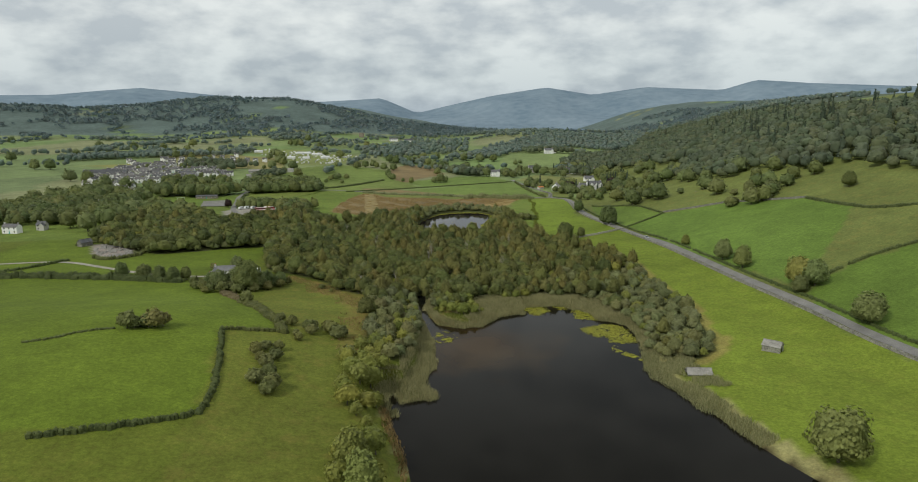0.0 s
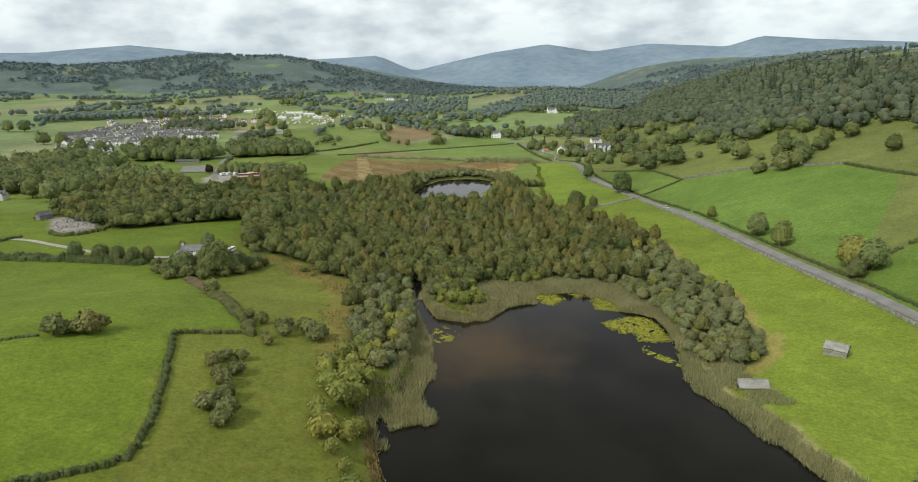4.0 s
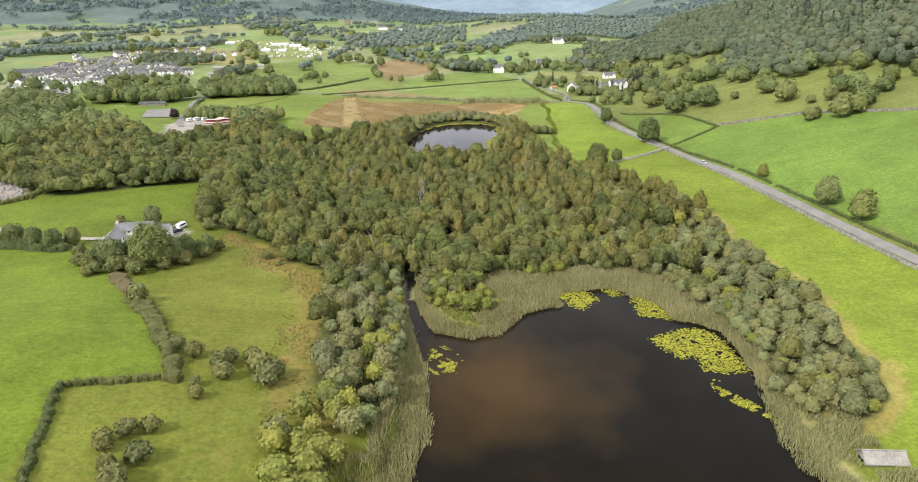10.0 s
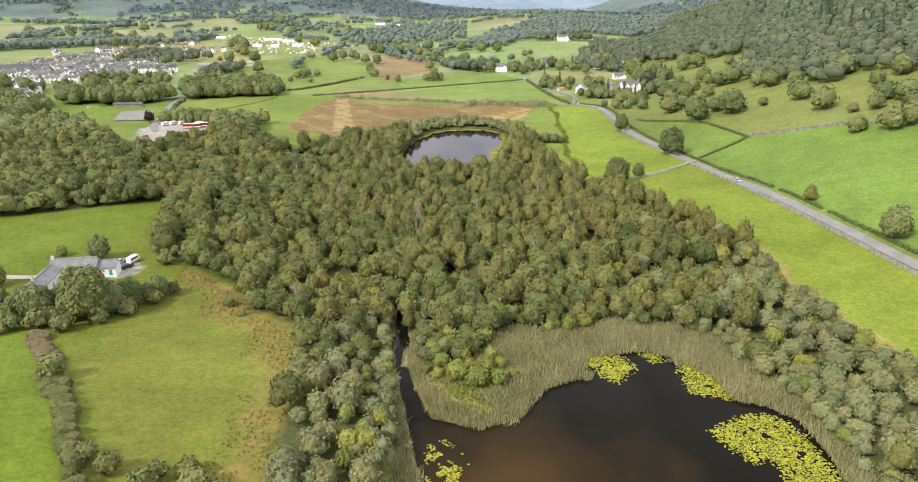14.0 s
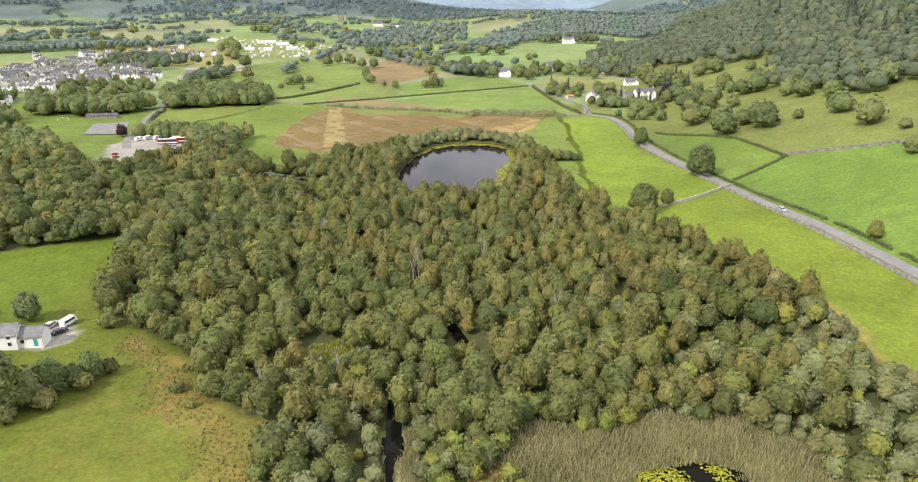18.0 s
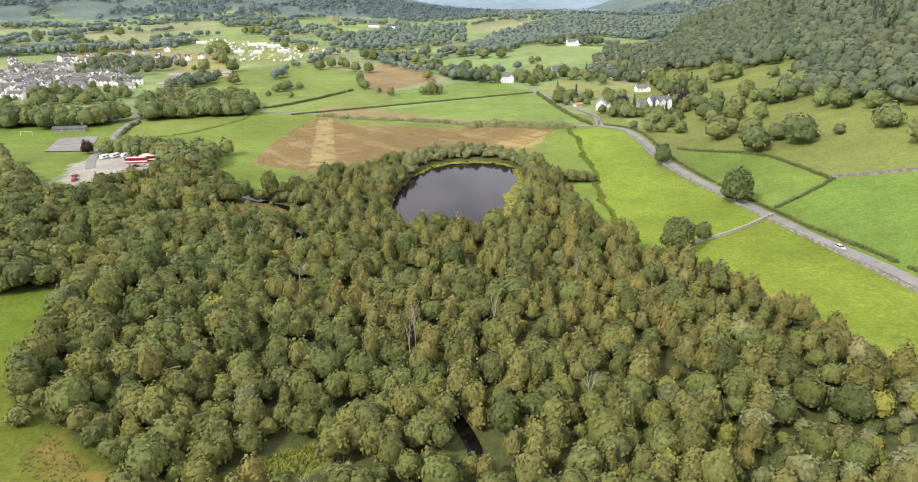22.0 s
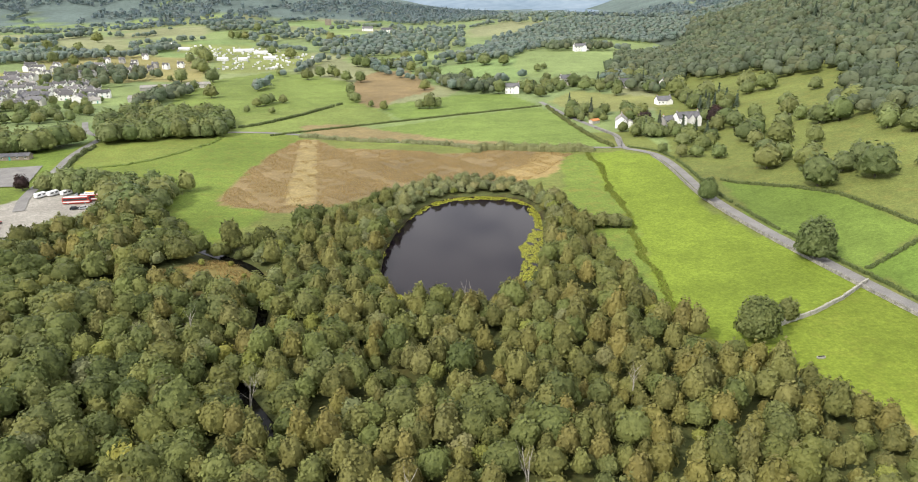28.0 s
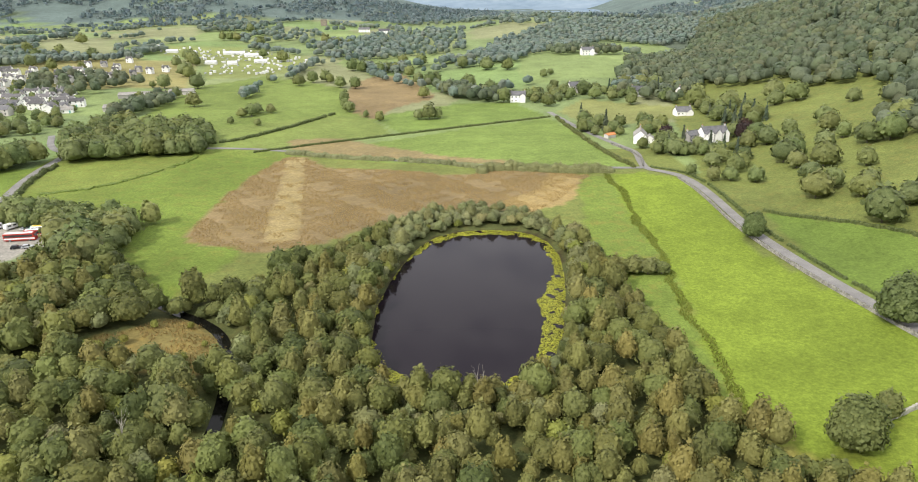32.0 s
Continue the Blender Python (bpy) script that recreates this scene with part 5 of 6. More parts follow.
for x, y, s in ((80, 266, 0.8), (83.5, 256, 0.7), (86, 258, 0.6)):
    tree("willow", x, y, s, "willows by the boathouse", label="pale cream-green willow bush by the shore")
for key, x, y, s in (("oak", -104, 346, 1.3), ("lime", -111, 350, 0.95), ("lime", -117, 345, 0.95), ("lime", -122, 347, 0.8), ("oak", -96, 356, 0.75), ("oak", -91, 365, 0.6), ("lime", -99, 350, 0.9), ("bush", -113, 337, 2.0), ("bush", -106, 336, 1.8), ("bush", -119, 336, 1.6), ("lime", -143, 369, 0.7), ("lime", -148, 364, 0.75), ("lime", -156, 366, 0.8), ("bush", -133, 354, 1.8), ("bush", -127, 350, 1.6), ("lime", -124, 396, 0.85), ("bush", -138, 398, 1.3), ("bush", -100, 394, 1.6), ("lime", -166, 370, 0.8), ("lime", -180, 374, 0.85), ("bush", -99, 343, 1.7), ("bush", -94, 350, 1.6), ("bush", -90, 359, 1.5), ("bush", -110, 341, 1.8), ("bush", -124, 341, 1.7), ("bush", -129, 345, 1.5), ("bush", -88, 368, 1.4), ("lime", -93, 360, 0.6)):
    tree(key, x, y, s, "trees round the farmhouse")
for x, y, s in ((57, 604, 1.9), (62, 602, 2.2), (67, 601, 2.1), (72, 601, 1.7), (53, 606, 1.4), (64, 606, 1.8), (70, 605, 1.6)):
    tree("bush", x, y, s, "scrub at the field corner", label="low rounded grey-green scrub at a field corner")
hrng = np.random.default_rng(8)
for x, y, s in ((242, 887, 1.6), (246, 861, 1.7), (224, 718, 1.5), (243, 741, 1.5), (226, 677, 1.25), (227, 659, 1.35), (205, 616, 0.64), (186, 618, 1.7), (176, 729, 1.4), (160, 665, 1.4), (165, 625, 1.6), (184, 705, 1.45), (223, 606, 1.4), (221, 573, 1.5), (261, 652, 1.4), (263, 631, 1.6), (277, 594, 1.4), (258, 585, 1.2), (236, 546, 1.16), (222, 508, 1.5), (231, 507, 1.4), (247, 558, 1.2), (252, 547, 1.3), (245, 527, 1.15), (152, 707, 0.9), (182, 809, 1.1), (188, 790, 1.25), (218, 765, 1.25), (212, 959, 1.6), (208, 1002, 1.1), (171, 672, 1.2), (173, 652, 1.2), (181, 634, 1.1), (170, 690, 1.1), (216, 724, 1.3), (234, 690, 1.2), (234, 866, 1.2), (259, 814, 1.1), (269, 795, 1.2), (212, 520, 0.9), (240, 515, 1.2), (258, 530, 1.2), (270, 545, 1.3), (284, 540, 1.2), (236, 640, 1.2), (246, 668, 1.2), (177, 776, 1.25), (186, 771, 1.25), (184, 735, 1.2), (176, 715, 1.0), (192, 752, 1.1), (200, 735, 1.2), (196, 690, 1.1), (180, 660, 1.1), (192, 640, 1.1), (203, 780, 1.2), (226, 785, 1.2), (215, 745, 1.1)):
    tree("parkoak" if hrng.uniform() < 0.5 else "parklime", x, y, s * 0.92, "trees on the hill pasture", label="broad mature tree on the hill pasture")
for x, y, s in ((227, 552, 1.8), (216, 523, 2.0), (210, 518, 1.6)):
    tree("bush", x, y, s, "bushes on the hill pasture")
for x, y, s in ((22, 1194, 1.7), (48, 1165, 1.6), (70, 1151, 1.4), (23, 1057, 1.6), (41, 1019, 1.5), (50, 979, 1.6), (79, 994, 1.2), (85, 955, 1.2), (101, 1093, 1.0), (110, 1105, 0.7), (124, 1004, 1.4), (130, 983, 1.3), (143, 973, 1.3), (154, 952, 1.3), (165, 1020, 1.6), (181, 1016, 1.6), (191, 1012, 1.6), (184, 954, 1.3), (200, 933, 1.7), (194, 867, 1.3), (214, 897, 1.6), (100, 841, 0.8), (108, 840, 0.8), (123, 866, 1.0), (134, 800, 1.15), (139, 784, 0.95), (127, 729, 0.75), (133, 714, 0.9), (141, 712, 0.8), (158, 738, 1.0), (150, 752, 1.1), (143, 742, 1.0), (150, 728, 1.1), (165, 752, 0.9)):
    tree("parkoak" if hrng.uniform() < 0.4 else "parklime", x, y, s * 0.92, "trees round the hamlet", label="broad leafy tree near the white houses")
for x, y, s in ((-184, 1125, 0.95), (-146, 1086, 1.3), (-136, 1109, 1.35), (-124, 1120, 1.35), (-104, 1083, 1.3), (-89, 1079, 1.35), (-106, 1211, 1.5), (-95, 1202, 1.45), (-73, 1188, 1.5), (-64, 1201, 1.3), (-20, 1016, 1.2), (-14, 911, 1.35), (-22, 912, 0.85), (-7, 913, 0.9), (-52, 908, 0.85), (-64, 925, 0.6), (-90, 998, 1.1), (-80, 949, 1.0), (-86, 970, 0.9), (-158, 913, 0.8), (-152, 918, 1.05), (-150, 931, 0.9), (-140, 932, 0.8), (-347, 1569, 1.7), (-360, 1575, 1.5), (-335, 1568, 1.5), (-350, 1717, 1.7), (-284, 1514, 1.6), (-244, 1358, 1.4), (-207, 1305, 1.6), (-181, 1507, 1.8), (-157, 1468, 1.5), (-136, 1441, 1.3), (-38, 1156, 1.4), (-27, 1103, 1.4), (-15, 1099, 1.4), (-49, 1247, 1.6), (-27, 1237, 1.7), (-9, 1105, 1.35), (-285, 1165, 1.8), (-276, 1150, 1.5), (-243, 1074, 1.6), (-212, 967, 1.4), (-275, 1073, 1.6), (-289, 1080, 0.7), (-314, 1276, 1.7), (-305, 1262, 1.5), (-470, 1200, 1.6), (-438, 1182, 1.4), (-409, 1190, 1.1), (-244, 1018, 1.1), (-270, 1000, 0.9), (-320, 1300, 1.6), (-330, 1320, 1.7), (-340, 1335, 1.5), (-324, 1250, 1.4), (-138, 880, 0.6), (-159, 886, 0.6), (-935, 1500, 1.7), (-578, 973, 1.7), (-558, 975, 1.7), (-466, 855, 1.7), (-441, 848, 1.7), (-370, 792, 1.7), (-669, 1338, 1.7), (-608, 1349, 1.7), (-547, 1336, 1.7), (-710, 1134, 1.7), (-628, 1176, 1.7), (-493, 1255, 1.7), (-492, 1309, 1.7), (-540, 1471, 1.7), (-443, 1291, 1.7), (-357, 683, 1.7), (-355, 702, 1.7), (-378, 701, 1.7), (-407, 681, 1.7), (-401, 700, 1.7), (-277, 563, 1.7), (-303, 550, 1.7), (-282, 536, 1.7), (-274, 578, 1.7), (-279, 610, 1.7), (-403, 813, 1.7), (-118, 1110, 1.1), (-56, 1196, 1.2)):
    tree("parklime", x, y, s, "trees of the valley fields", label="rounded green hedgerow tree in the valley fields")

# ---------------------------------------------------------------- woods
HILLWOOD = [(310, 330), (308, 531), (288, 560), (280, 602), (265, 626), (248, 616), (236, 668), (232, 740), (237, 821), (237, 893), (243, 1030), (214, 1058), (165, 1041), (180, 1090), (300, 1240), (450, 1620), (640, 1620), (600, 1300), (540, 1010), (500, 870), (500, 600), (520, 330)]
x, y = scatter(HILLWOOD, 11.2, 71, ([(245, 971), (270, 950), (268, 873), (292, 858), (280, 803), (235, 752), (224, 786), (216, 822), (223, 893)],))
keep = wave(x, y, 40, 2.0) + 0.5 * wave(x, y, 17, 6.0) > -0.62 - 0.5 * (x < 420)
items = []
for a, b in zip(x[keep], y[keep]):
    con = (a - toe(b) > 150) and hrng.uniform() < 0.08
    items.append(("conifer" if con else "hilltree", a, b, hrng.uniform(0.95, 1.6), hrng.uniform(0.85, 1.1)))
wood("hill_wood", items, "dense dark mixed wood over the eastern hill")
KNOLL = [(20, 1258), (85, 1420), (151, 1563), (240, 1700), (480, 1720), (560, 1600), (400, 1480), (318, 1389), (243, 1447), (160, 1290), (76, 1200)]
x, y = scatter(KNOLL, 10.5, 72)
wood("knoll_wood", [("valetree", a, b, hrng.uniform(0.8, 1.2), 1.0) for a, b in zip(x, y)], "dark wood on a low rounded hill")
items = []
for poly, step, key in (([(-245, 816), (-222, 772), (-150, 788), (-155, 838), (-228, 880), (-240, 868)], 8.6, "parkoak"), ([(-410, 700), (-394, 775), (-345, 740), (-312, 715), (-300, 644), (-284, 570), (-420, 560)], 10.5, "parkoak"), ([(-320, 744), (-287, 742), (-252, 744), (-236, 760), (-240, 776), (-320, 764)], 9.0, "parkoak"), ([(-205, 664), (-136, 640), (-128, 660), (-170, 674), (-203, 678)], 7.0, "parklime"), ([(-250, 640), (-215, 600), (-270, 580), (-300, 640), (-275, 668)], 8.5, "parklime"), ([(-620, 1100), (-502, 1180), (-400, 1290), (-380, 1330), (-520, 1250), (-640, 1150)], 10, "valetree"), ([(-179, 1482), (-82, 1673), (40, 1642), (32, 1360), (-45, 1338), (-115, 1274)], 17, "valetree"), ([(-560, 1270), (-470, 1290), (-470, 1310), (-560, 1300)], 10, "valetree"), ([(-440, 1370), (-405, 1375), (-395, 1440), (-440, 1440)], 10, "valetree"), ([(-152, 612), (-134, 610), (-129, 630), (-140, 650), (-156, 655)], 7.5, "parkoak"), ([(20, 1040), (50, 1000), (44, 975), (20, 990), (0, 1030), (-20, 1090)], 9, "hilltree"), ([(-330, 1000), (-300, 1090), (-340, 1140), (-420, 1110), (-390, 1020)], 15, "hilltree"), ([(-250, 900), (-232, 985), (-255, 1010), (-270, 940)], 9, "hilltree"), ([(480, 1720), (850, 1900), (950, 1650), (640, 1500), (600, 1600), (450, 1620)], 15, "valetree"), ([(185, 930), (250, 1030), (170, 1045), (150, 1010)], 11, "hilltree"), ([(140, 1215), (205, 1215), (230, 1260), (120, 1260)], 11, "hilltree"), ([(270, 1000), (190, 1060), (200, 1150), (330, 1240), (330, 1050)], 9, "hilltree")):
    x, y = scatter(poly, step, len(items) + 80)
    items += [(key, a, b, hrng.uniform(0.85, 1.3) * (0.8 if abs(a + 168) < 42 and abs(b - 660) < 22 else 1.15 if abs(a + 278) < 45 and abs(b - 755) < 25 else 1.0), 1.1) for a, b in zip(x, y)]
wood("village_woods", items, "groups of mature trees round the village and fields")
# hedgerow trees and scattered woods up the valley
vr = np.random.default_rng(17)
qx, qy = vr.uniform(-1800, 900, 90000), vr.uniform(1000, 2750, 90000)
ok = np.abs(qx) < qy * 0.8
qx, qy = qx[ok], qy[ok]
wxq, wyq = qx + 22 * wave(qx, qy, 60, 1.0), qy + 22 * wave(qx, qy, 55, 3.0)
d1, d2 = np.full(len(qx), 1e9), np.full(len(qx), 1e9)
c1, c2 = np.zeros(len(qx), int), np.zeros(len(qx), int)
for i, (sx, sy) in enumerate(seeds):
    d = np.hypot(wxq - sx, (wyq - sy) * 0.8)
    first, second = d < d1, (d >= d1) & (d < d2)
    d2, c2 = np.where(first, d1, np.where(second, d, d2)), np.where(first, c1, np.where(second, i, c2))
    d1, c1 = np.where(first, d, d1), np.where(first, i, c1)
woodland = (wave(qx, qy, 130, 9.0) + 0.5 * wave(qx, qy, 45, 2.0) > 0.62 - 0.9 * smooth(1400, 2300, qy)) & (vr.uniform(0, 1, len(qx)) < np.where(qy > 1700, 0.20, 0.13))
rows = (d2 - d1 < 6) & ((c1 * c2 * 7919 + c1 + c2) % 100 < 46) & (vr.uniform(0, 1, len(qx)) < 0.75)
use = (woodland | rows) & ~inside(SHOWFIELD, qx, qy) & ~inside(KNOLL, qx, qy) & ~inside(HILLWOOD, qx, qy) & ~((qx < -250) & (qx > -560) & (qy < 1140)) & ~((qx > -60) & (qx < 200) & (qy > 1040) & (qy < 1240) & woodland)
print("valley trees", use.sum())
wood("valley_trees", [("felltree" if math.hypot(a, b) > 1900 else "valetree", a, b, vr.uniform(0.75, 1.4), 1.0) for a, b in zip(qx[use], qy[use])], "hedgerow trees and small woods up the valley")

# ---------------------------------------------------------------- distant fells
# the blue-grey of the distant air is put into the fells' base colour
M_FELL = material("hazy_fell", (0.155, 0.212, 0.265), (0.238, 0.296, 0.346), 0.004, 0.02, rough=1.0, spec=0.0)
az = np.linspace(-0.95, 0.95, 160)
rr = np.linspace(2750, 4650, 26)
AZ, RR = np.meshgrid(az, rr)
FY = RR / np.sqrt(1 + AZ ** 2)
FX = FY * AZ
ridge = np.interp(AZ, [-0.95, -0.561, -0.436, -0.313, -0.2, -0.098, -0.0485, 0.06, 0.134, 0.2, 0.275, 0.384, 0.432, 0.508, 0.7, 0.95], [180, 197, 240, 190, 150, 177, 80, 190, 236, 188, 231, 207, 262, 238, 200, 180])
FZ = 8 + (ridge - 8) * smooth(3500, 4600, RR) ** 1.2 + 16 * wave(FX, FY, 130, 3.0) * smooth(3000, 3800, RR) * smooth(4650, 4200, RR) - 6 * smooth(2950, 2750, RR)
i = (np.arange(25)[:, None] * 160 + np.arange(159)).ravel()
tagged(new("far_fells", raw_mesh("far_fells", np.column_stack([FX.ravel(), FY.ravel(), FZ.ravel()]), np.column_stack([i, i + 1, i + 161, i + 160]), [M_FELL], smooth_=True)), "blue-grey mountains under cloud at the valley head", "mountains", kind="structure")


# ---------------------------------------------------------------- buildings and vehicles
def part(name, bm, mat, parent, label=""):
    me = bpy.data.meshes.new(name)
    bm.to_mesh(me)
    bm.free()
    me.materials.append(mat)
    o = new(name, me)
    o.parent = parent
    return tagged(o, label)


def box(x0, y0, z0, x1, y1, z1, bm=None, bevel=0.0):
    bm = bm or bmesh.new()
    vs = [bm.verts.new(p) for p in ((x0, y0, z0), (x1, y0, z0), (x1, y1, z0), (x0, y1, z0), (x0, y0, z1), (x1, y0, z1), (x1, y1, z1), (x0, y1, z1))]
    fs = [bm.faces.new([vs[i] for i in f]) for f in ((3, 2, 1, 0), (4, 5, 6, 7), (0, 1, 5, 4), (1, 2, 6, 5), (2, 3, 7, 6), (3, 0, 4, 7))]
    if bevel:
        bmesh.ops.bevel(bm, geom=list({e for f in fs for e in f.edges}), offset=bevel, segments=2, affect="EDGES")
    return bm


def prism(profile, y0, y1, bm=None):
    """A solid with the outline profile (x, z), drawn out from y0 to y1."""
    bm = bm or bmesh.new()
    a = [bm.verts.new((x, y0, z)) for x, z in profile]
    b = [bm.verts.new((x, y1, z)) for x, z in profile]
    n = len(profile)
    bm.faces.new(a)
    bm.faces.new(b[::-1])
    for i in range(n):
        bm.faces.new((a[i], b[i], b[(i + 1) % n], a[(i + 1) % n]))
    bmesh.ops.recalc_face_normals(bm, faces=bm.faces)
    return bm


def placed(bm, m):
    bmesh.ops.transform(bm, matrix=m, verts=bm.verts)
    return bm


def block(parent, x, y, rot, w, d, h, rise, wall_mat, roof_mat, chimneys=1, storeys=2, bays=3, door=True, windows=True, below=1.0, panes=True, small=False):
    """One gabled block: its ridge along the local x axis."""
    m = pose(x, y, 0, 0, 0, rot)
    gable = [(-d / 2, -below), (d / 2, -below), (d / 2, h), (0, h + rise), (-d / 2, h)]
    turn = Matrix.Rotation(radians(-90), 4, "Z")
    part("wall", placed(prism(gable, -w / 2, w / 2), m @ turn), wall_mat, parent)
    o, t = 0.35, 0.22
    k = rise / (d / 2)
    for s in (-1, 1):
        prof = [(0, h + rise + 0.02), (s * (d / 2 + o), h - k * o + 0.02), (s * (d / 2 + o), h - k * o + t), (0, h + rise + t)]
        part("roof", placed(prism(prof, -w / 2 - 0.25, w / 2 + 0.25), m @ turn), roof_mat, parent)
    if not small:
        part("ridge", placed(box(-w / 2 - 0.25, -0.18, h + rise + t - 0.08, w / 2 + 0.25, 0.18, h + rise + t + 0.1), m), roof_mat, parent)
    for c in range(chimneys):
        cx_ = -w / 2 + 0.6 if c == 0 else w / 2 - 0.6 if c == 1 else 0
        part("chimney", placed(box(cx_ - 0.45, -0.4, h + rise - 0.6, cx_ + 0.45, 0.4, h + rise + 1.1), m), M_GREYWALL, parent)
        if small:
            continue
        part("chimney_pot", placed(box(cx_ - 0.15, -0.15, h + rise + 1.3, cx_ + 0.15, 0.15, h + rise + 1.75), m), M_RUST, parent)
    if windows:
        for s in (-1,) if small else (-1, 1):
            y_ = s * d / 2
            for fl in range(storeys):
                z0 = 0.95 + fl * (h / storeys)
                for b in range(bays):
                    wx = -w / 2 + w * (b + 0.5) / bays
                    if door and fl == 0 and b == bays // 2:
                        part("door", placed(box(wx - 0.5, y_ - 0.04, 0, wx + 0.5, y_ + 0.04, 2.05), m), M_TEAL, parent)
                        continue
                    if not panes:
                        part("window", placed(box(wx - 0.5, y_ - 0.06, z0, wx + 0.5, y_ + 0.06, z0 + 1.2), m), M_GLASS, parent)
                        continue
                    fr = part("window", placed(box(wx - 0.6, y_ - 0.05, z0, wx + 0.6, y_ + 0.05, z0 + 1.25), m), M_WHITE, parent)
                    part("pane", placed(box(wx - 0.48, y_ - 0.07, z0 + 0.1, wx + 0.48, y_ + 0.07, z0 + 1.13), m), M_GLASS, fr)


def thing(name, x, y, rot, label, category, group="", z=None):
    e = new(name)
    e.matrix_basis = pose(x, y, hz(x, y) if z is None else z, 0, 0, rot)
    return tagged(e, label, category, group)


# the farmhouse with its wing
f = thing("farmhouse", -124, 380, 8, "long low white farmhouse with slate roofs and a wing", "house")
block(f, 0, 0, 0, 14, 6.0, 4.0, 2.0, M_RENDER, M_PALESLATE, 1, 2, 4)
block(f, 9.6, 0.6, 0, 6.5, 5.4, 2.8, 1.8, M_RENDER, M_PALESLATE, 0, 1, 2)
block(f, -6.2, -10.2, 90, 14, 5.6, 3.4, 1.9, M_RENDER, M_PALESLATE, 1, 1, 3)
# boathouse and field barn
b = thing("boathouse", 89.6, 238.4, -5, "small stone boathouse with a pale slate roof", "boathouse", z=0.5)
block(b, 0, 0, 0, 8.4, 4.6, 1.7, 1.5, M_STONE, M_STONEROOF, 0, 1, 2, False, False)
# a solid near-black slab plays the shaded inside of the boat entrance
part("boat_door", placed(box(-4.26, -1.1, -0.6, -4.1, 1.1, 1.5), Matrix()), M_BLACK, b, "dark slab for the shade inside the boat entrance")
b = thing("field_barn", 124.4, 256.4, -42, "small grey stone field barn with a stone roof", "barn")
block(b, 0, 0, 0, 6.6, 4.6, 2.3, 1.5, M_STONE, M_STONEROOF, 0, 1, 2, False, False)
# no opening is cut: dark colour on this box gives the doorway's shade
part("door", placed(box(3.2, -0.6, 0, 3.36, 0.6, 1.9), Matrix()), M_BLACK, b, "dark slab for the shade inside the barn doorway")
# hamlet by the road bend
f = thing("hotel", 166, 803, 12, "large white rendered house with several gables", "house", "houses of the hamlet")
block(f, 0, 0, 0, 17, 8, 6.2, 3.2, M_RENDER, M_SLATE, 2, 2, 5)
for gx in (-5.2, 0.5, 5.8):
    block(f, gx, -4.2, 90, 4, 4.4, 6.0, 2.4, M_RENDER, M_SLATE, 0, 2, 1, False)
block(f, -13, 3, 20, 10, 6, 4.6, 2.2, M_GREYWALL, M_SLATE, 1, 2, 3)
f = thing("cottage", 124, 817, 75, "grey-roofed stone cottage with a white gable", "house", "houses of the hamlet")
block(f, 0, 0, 0, 14, 8, 4.8, 3.4, M_RENDER, M_STONEROOF, 2, 2, 4)
block(f, -3, -6, 0, 6, 6, 3.2, 2.0, M_RENDER, M_STONEROOF, 0, 1, 2)
f = thing("shed", 108, 832, 30, "low shed with an orange sheet roof", "shed", "houses of the hamlet")
block(f, 0, 0, 0, 7, 4, 2.2, 0.9, M_GREYWALL, M_RUST, 0, 1, 1, True, False)
for x, y, rot, w, h, lab in ((178, 895, 5, 12, 3.2, "white bungalow with a broad gable"), (171, 989, -8, 14, 5.4, "white house among garden trees"), (118, 1014, 10, 11, 6.4, "tall grey house among trees"), (62.5, 981, -5, 13, 6.0, "white farmhouse at a field edge"), (170, 1214, 8, 15, 6.0, "large white house on a rise below woods"), (205, 975, 30, 10, 5.0, "white cottage half hidden by trees"), (180, 1230, 0, 7, 4, "small white outbuilding beside a white house")):
    f = thing("house", x, y, rot, lab, "house", "scattered houses")
    block(f, 0, 0, 0, w, 8, h, 3.0, M_GREYWALL if "grey" in lab else M_RENDER, M_SLATE, 2, 2 if h > 4 else 1, 4)
    block(f, w * 0.3, -4, 90, 4, 5, h * 0.95, 2.0, M_GREYWALL if "grey" in lab else M_RENDER, M_SLATE, 0, 2 if h > 4 else 1, 1, False)
f = thing("tower_house", -240, 1882, 0, "square grey-brown tower house above the woods", "house")
part("wall", box(-6, -5, -2, 6, 5, 11), M_WOOD, f)
part("parapet", box(-6.4, -5.4, 11, 6.4, 5.4, 12), M_WOOD, f)
for x, y in ((-137, 1677), (-100, 1660)):
    f = thing("house", x, y, 5, "long white farmhouse far up the valley", "house", "scattered houses")
    block(f, 0, 0, 0, 20, 8, 5, 3, M_RENDER, M_SLATE, 1, 2, 4)

M_VSLATE = material("weathered_slate", (0.062, 0.060, 0.060), (0.165, 0.156, 0.152), 0.5, 3, rough=0.65, bump=0.02, per="object")
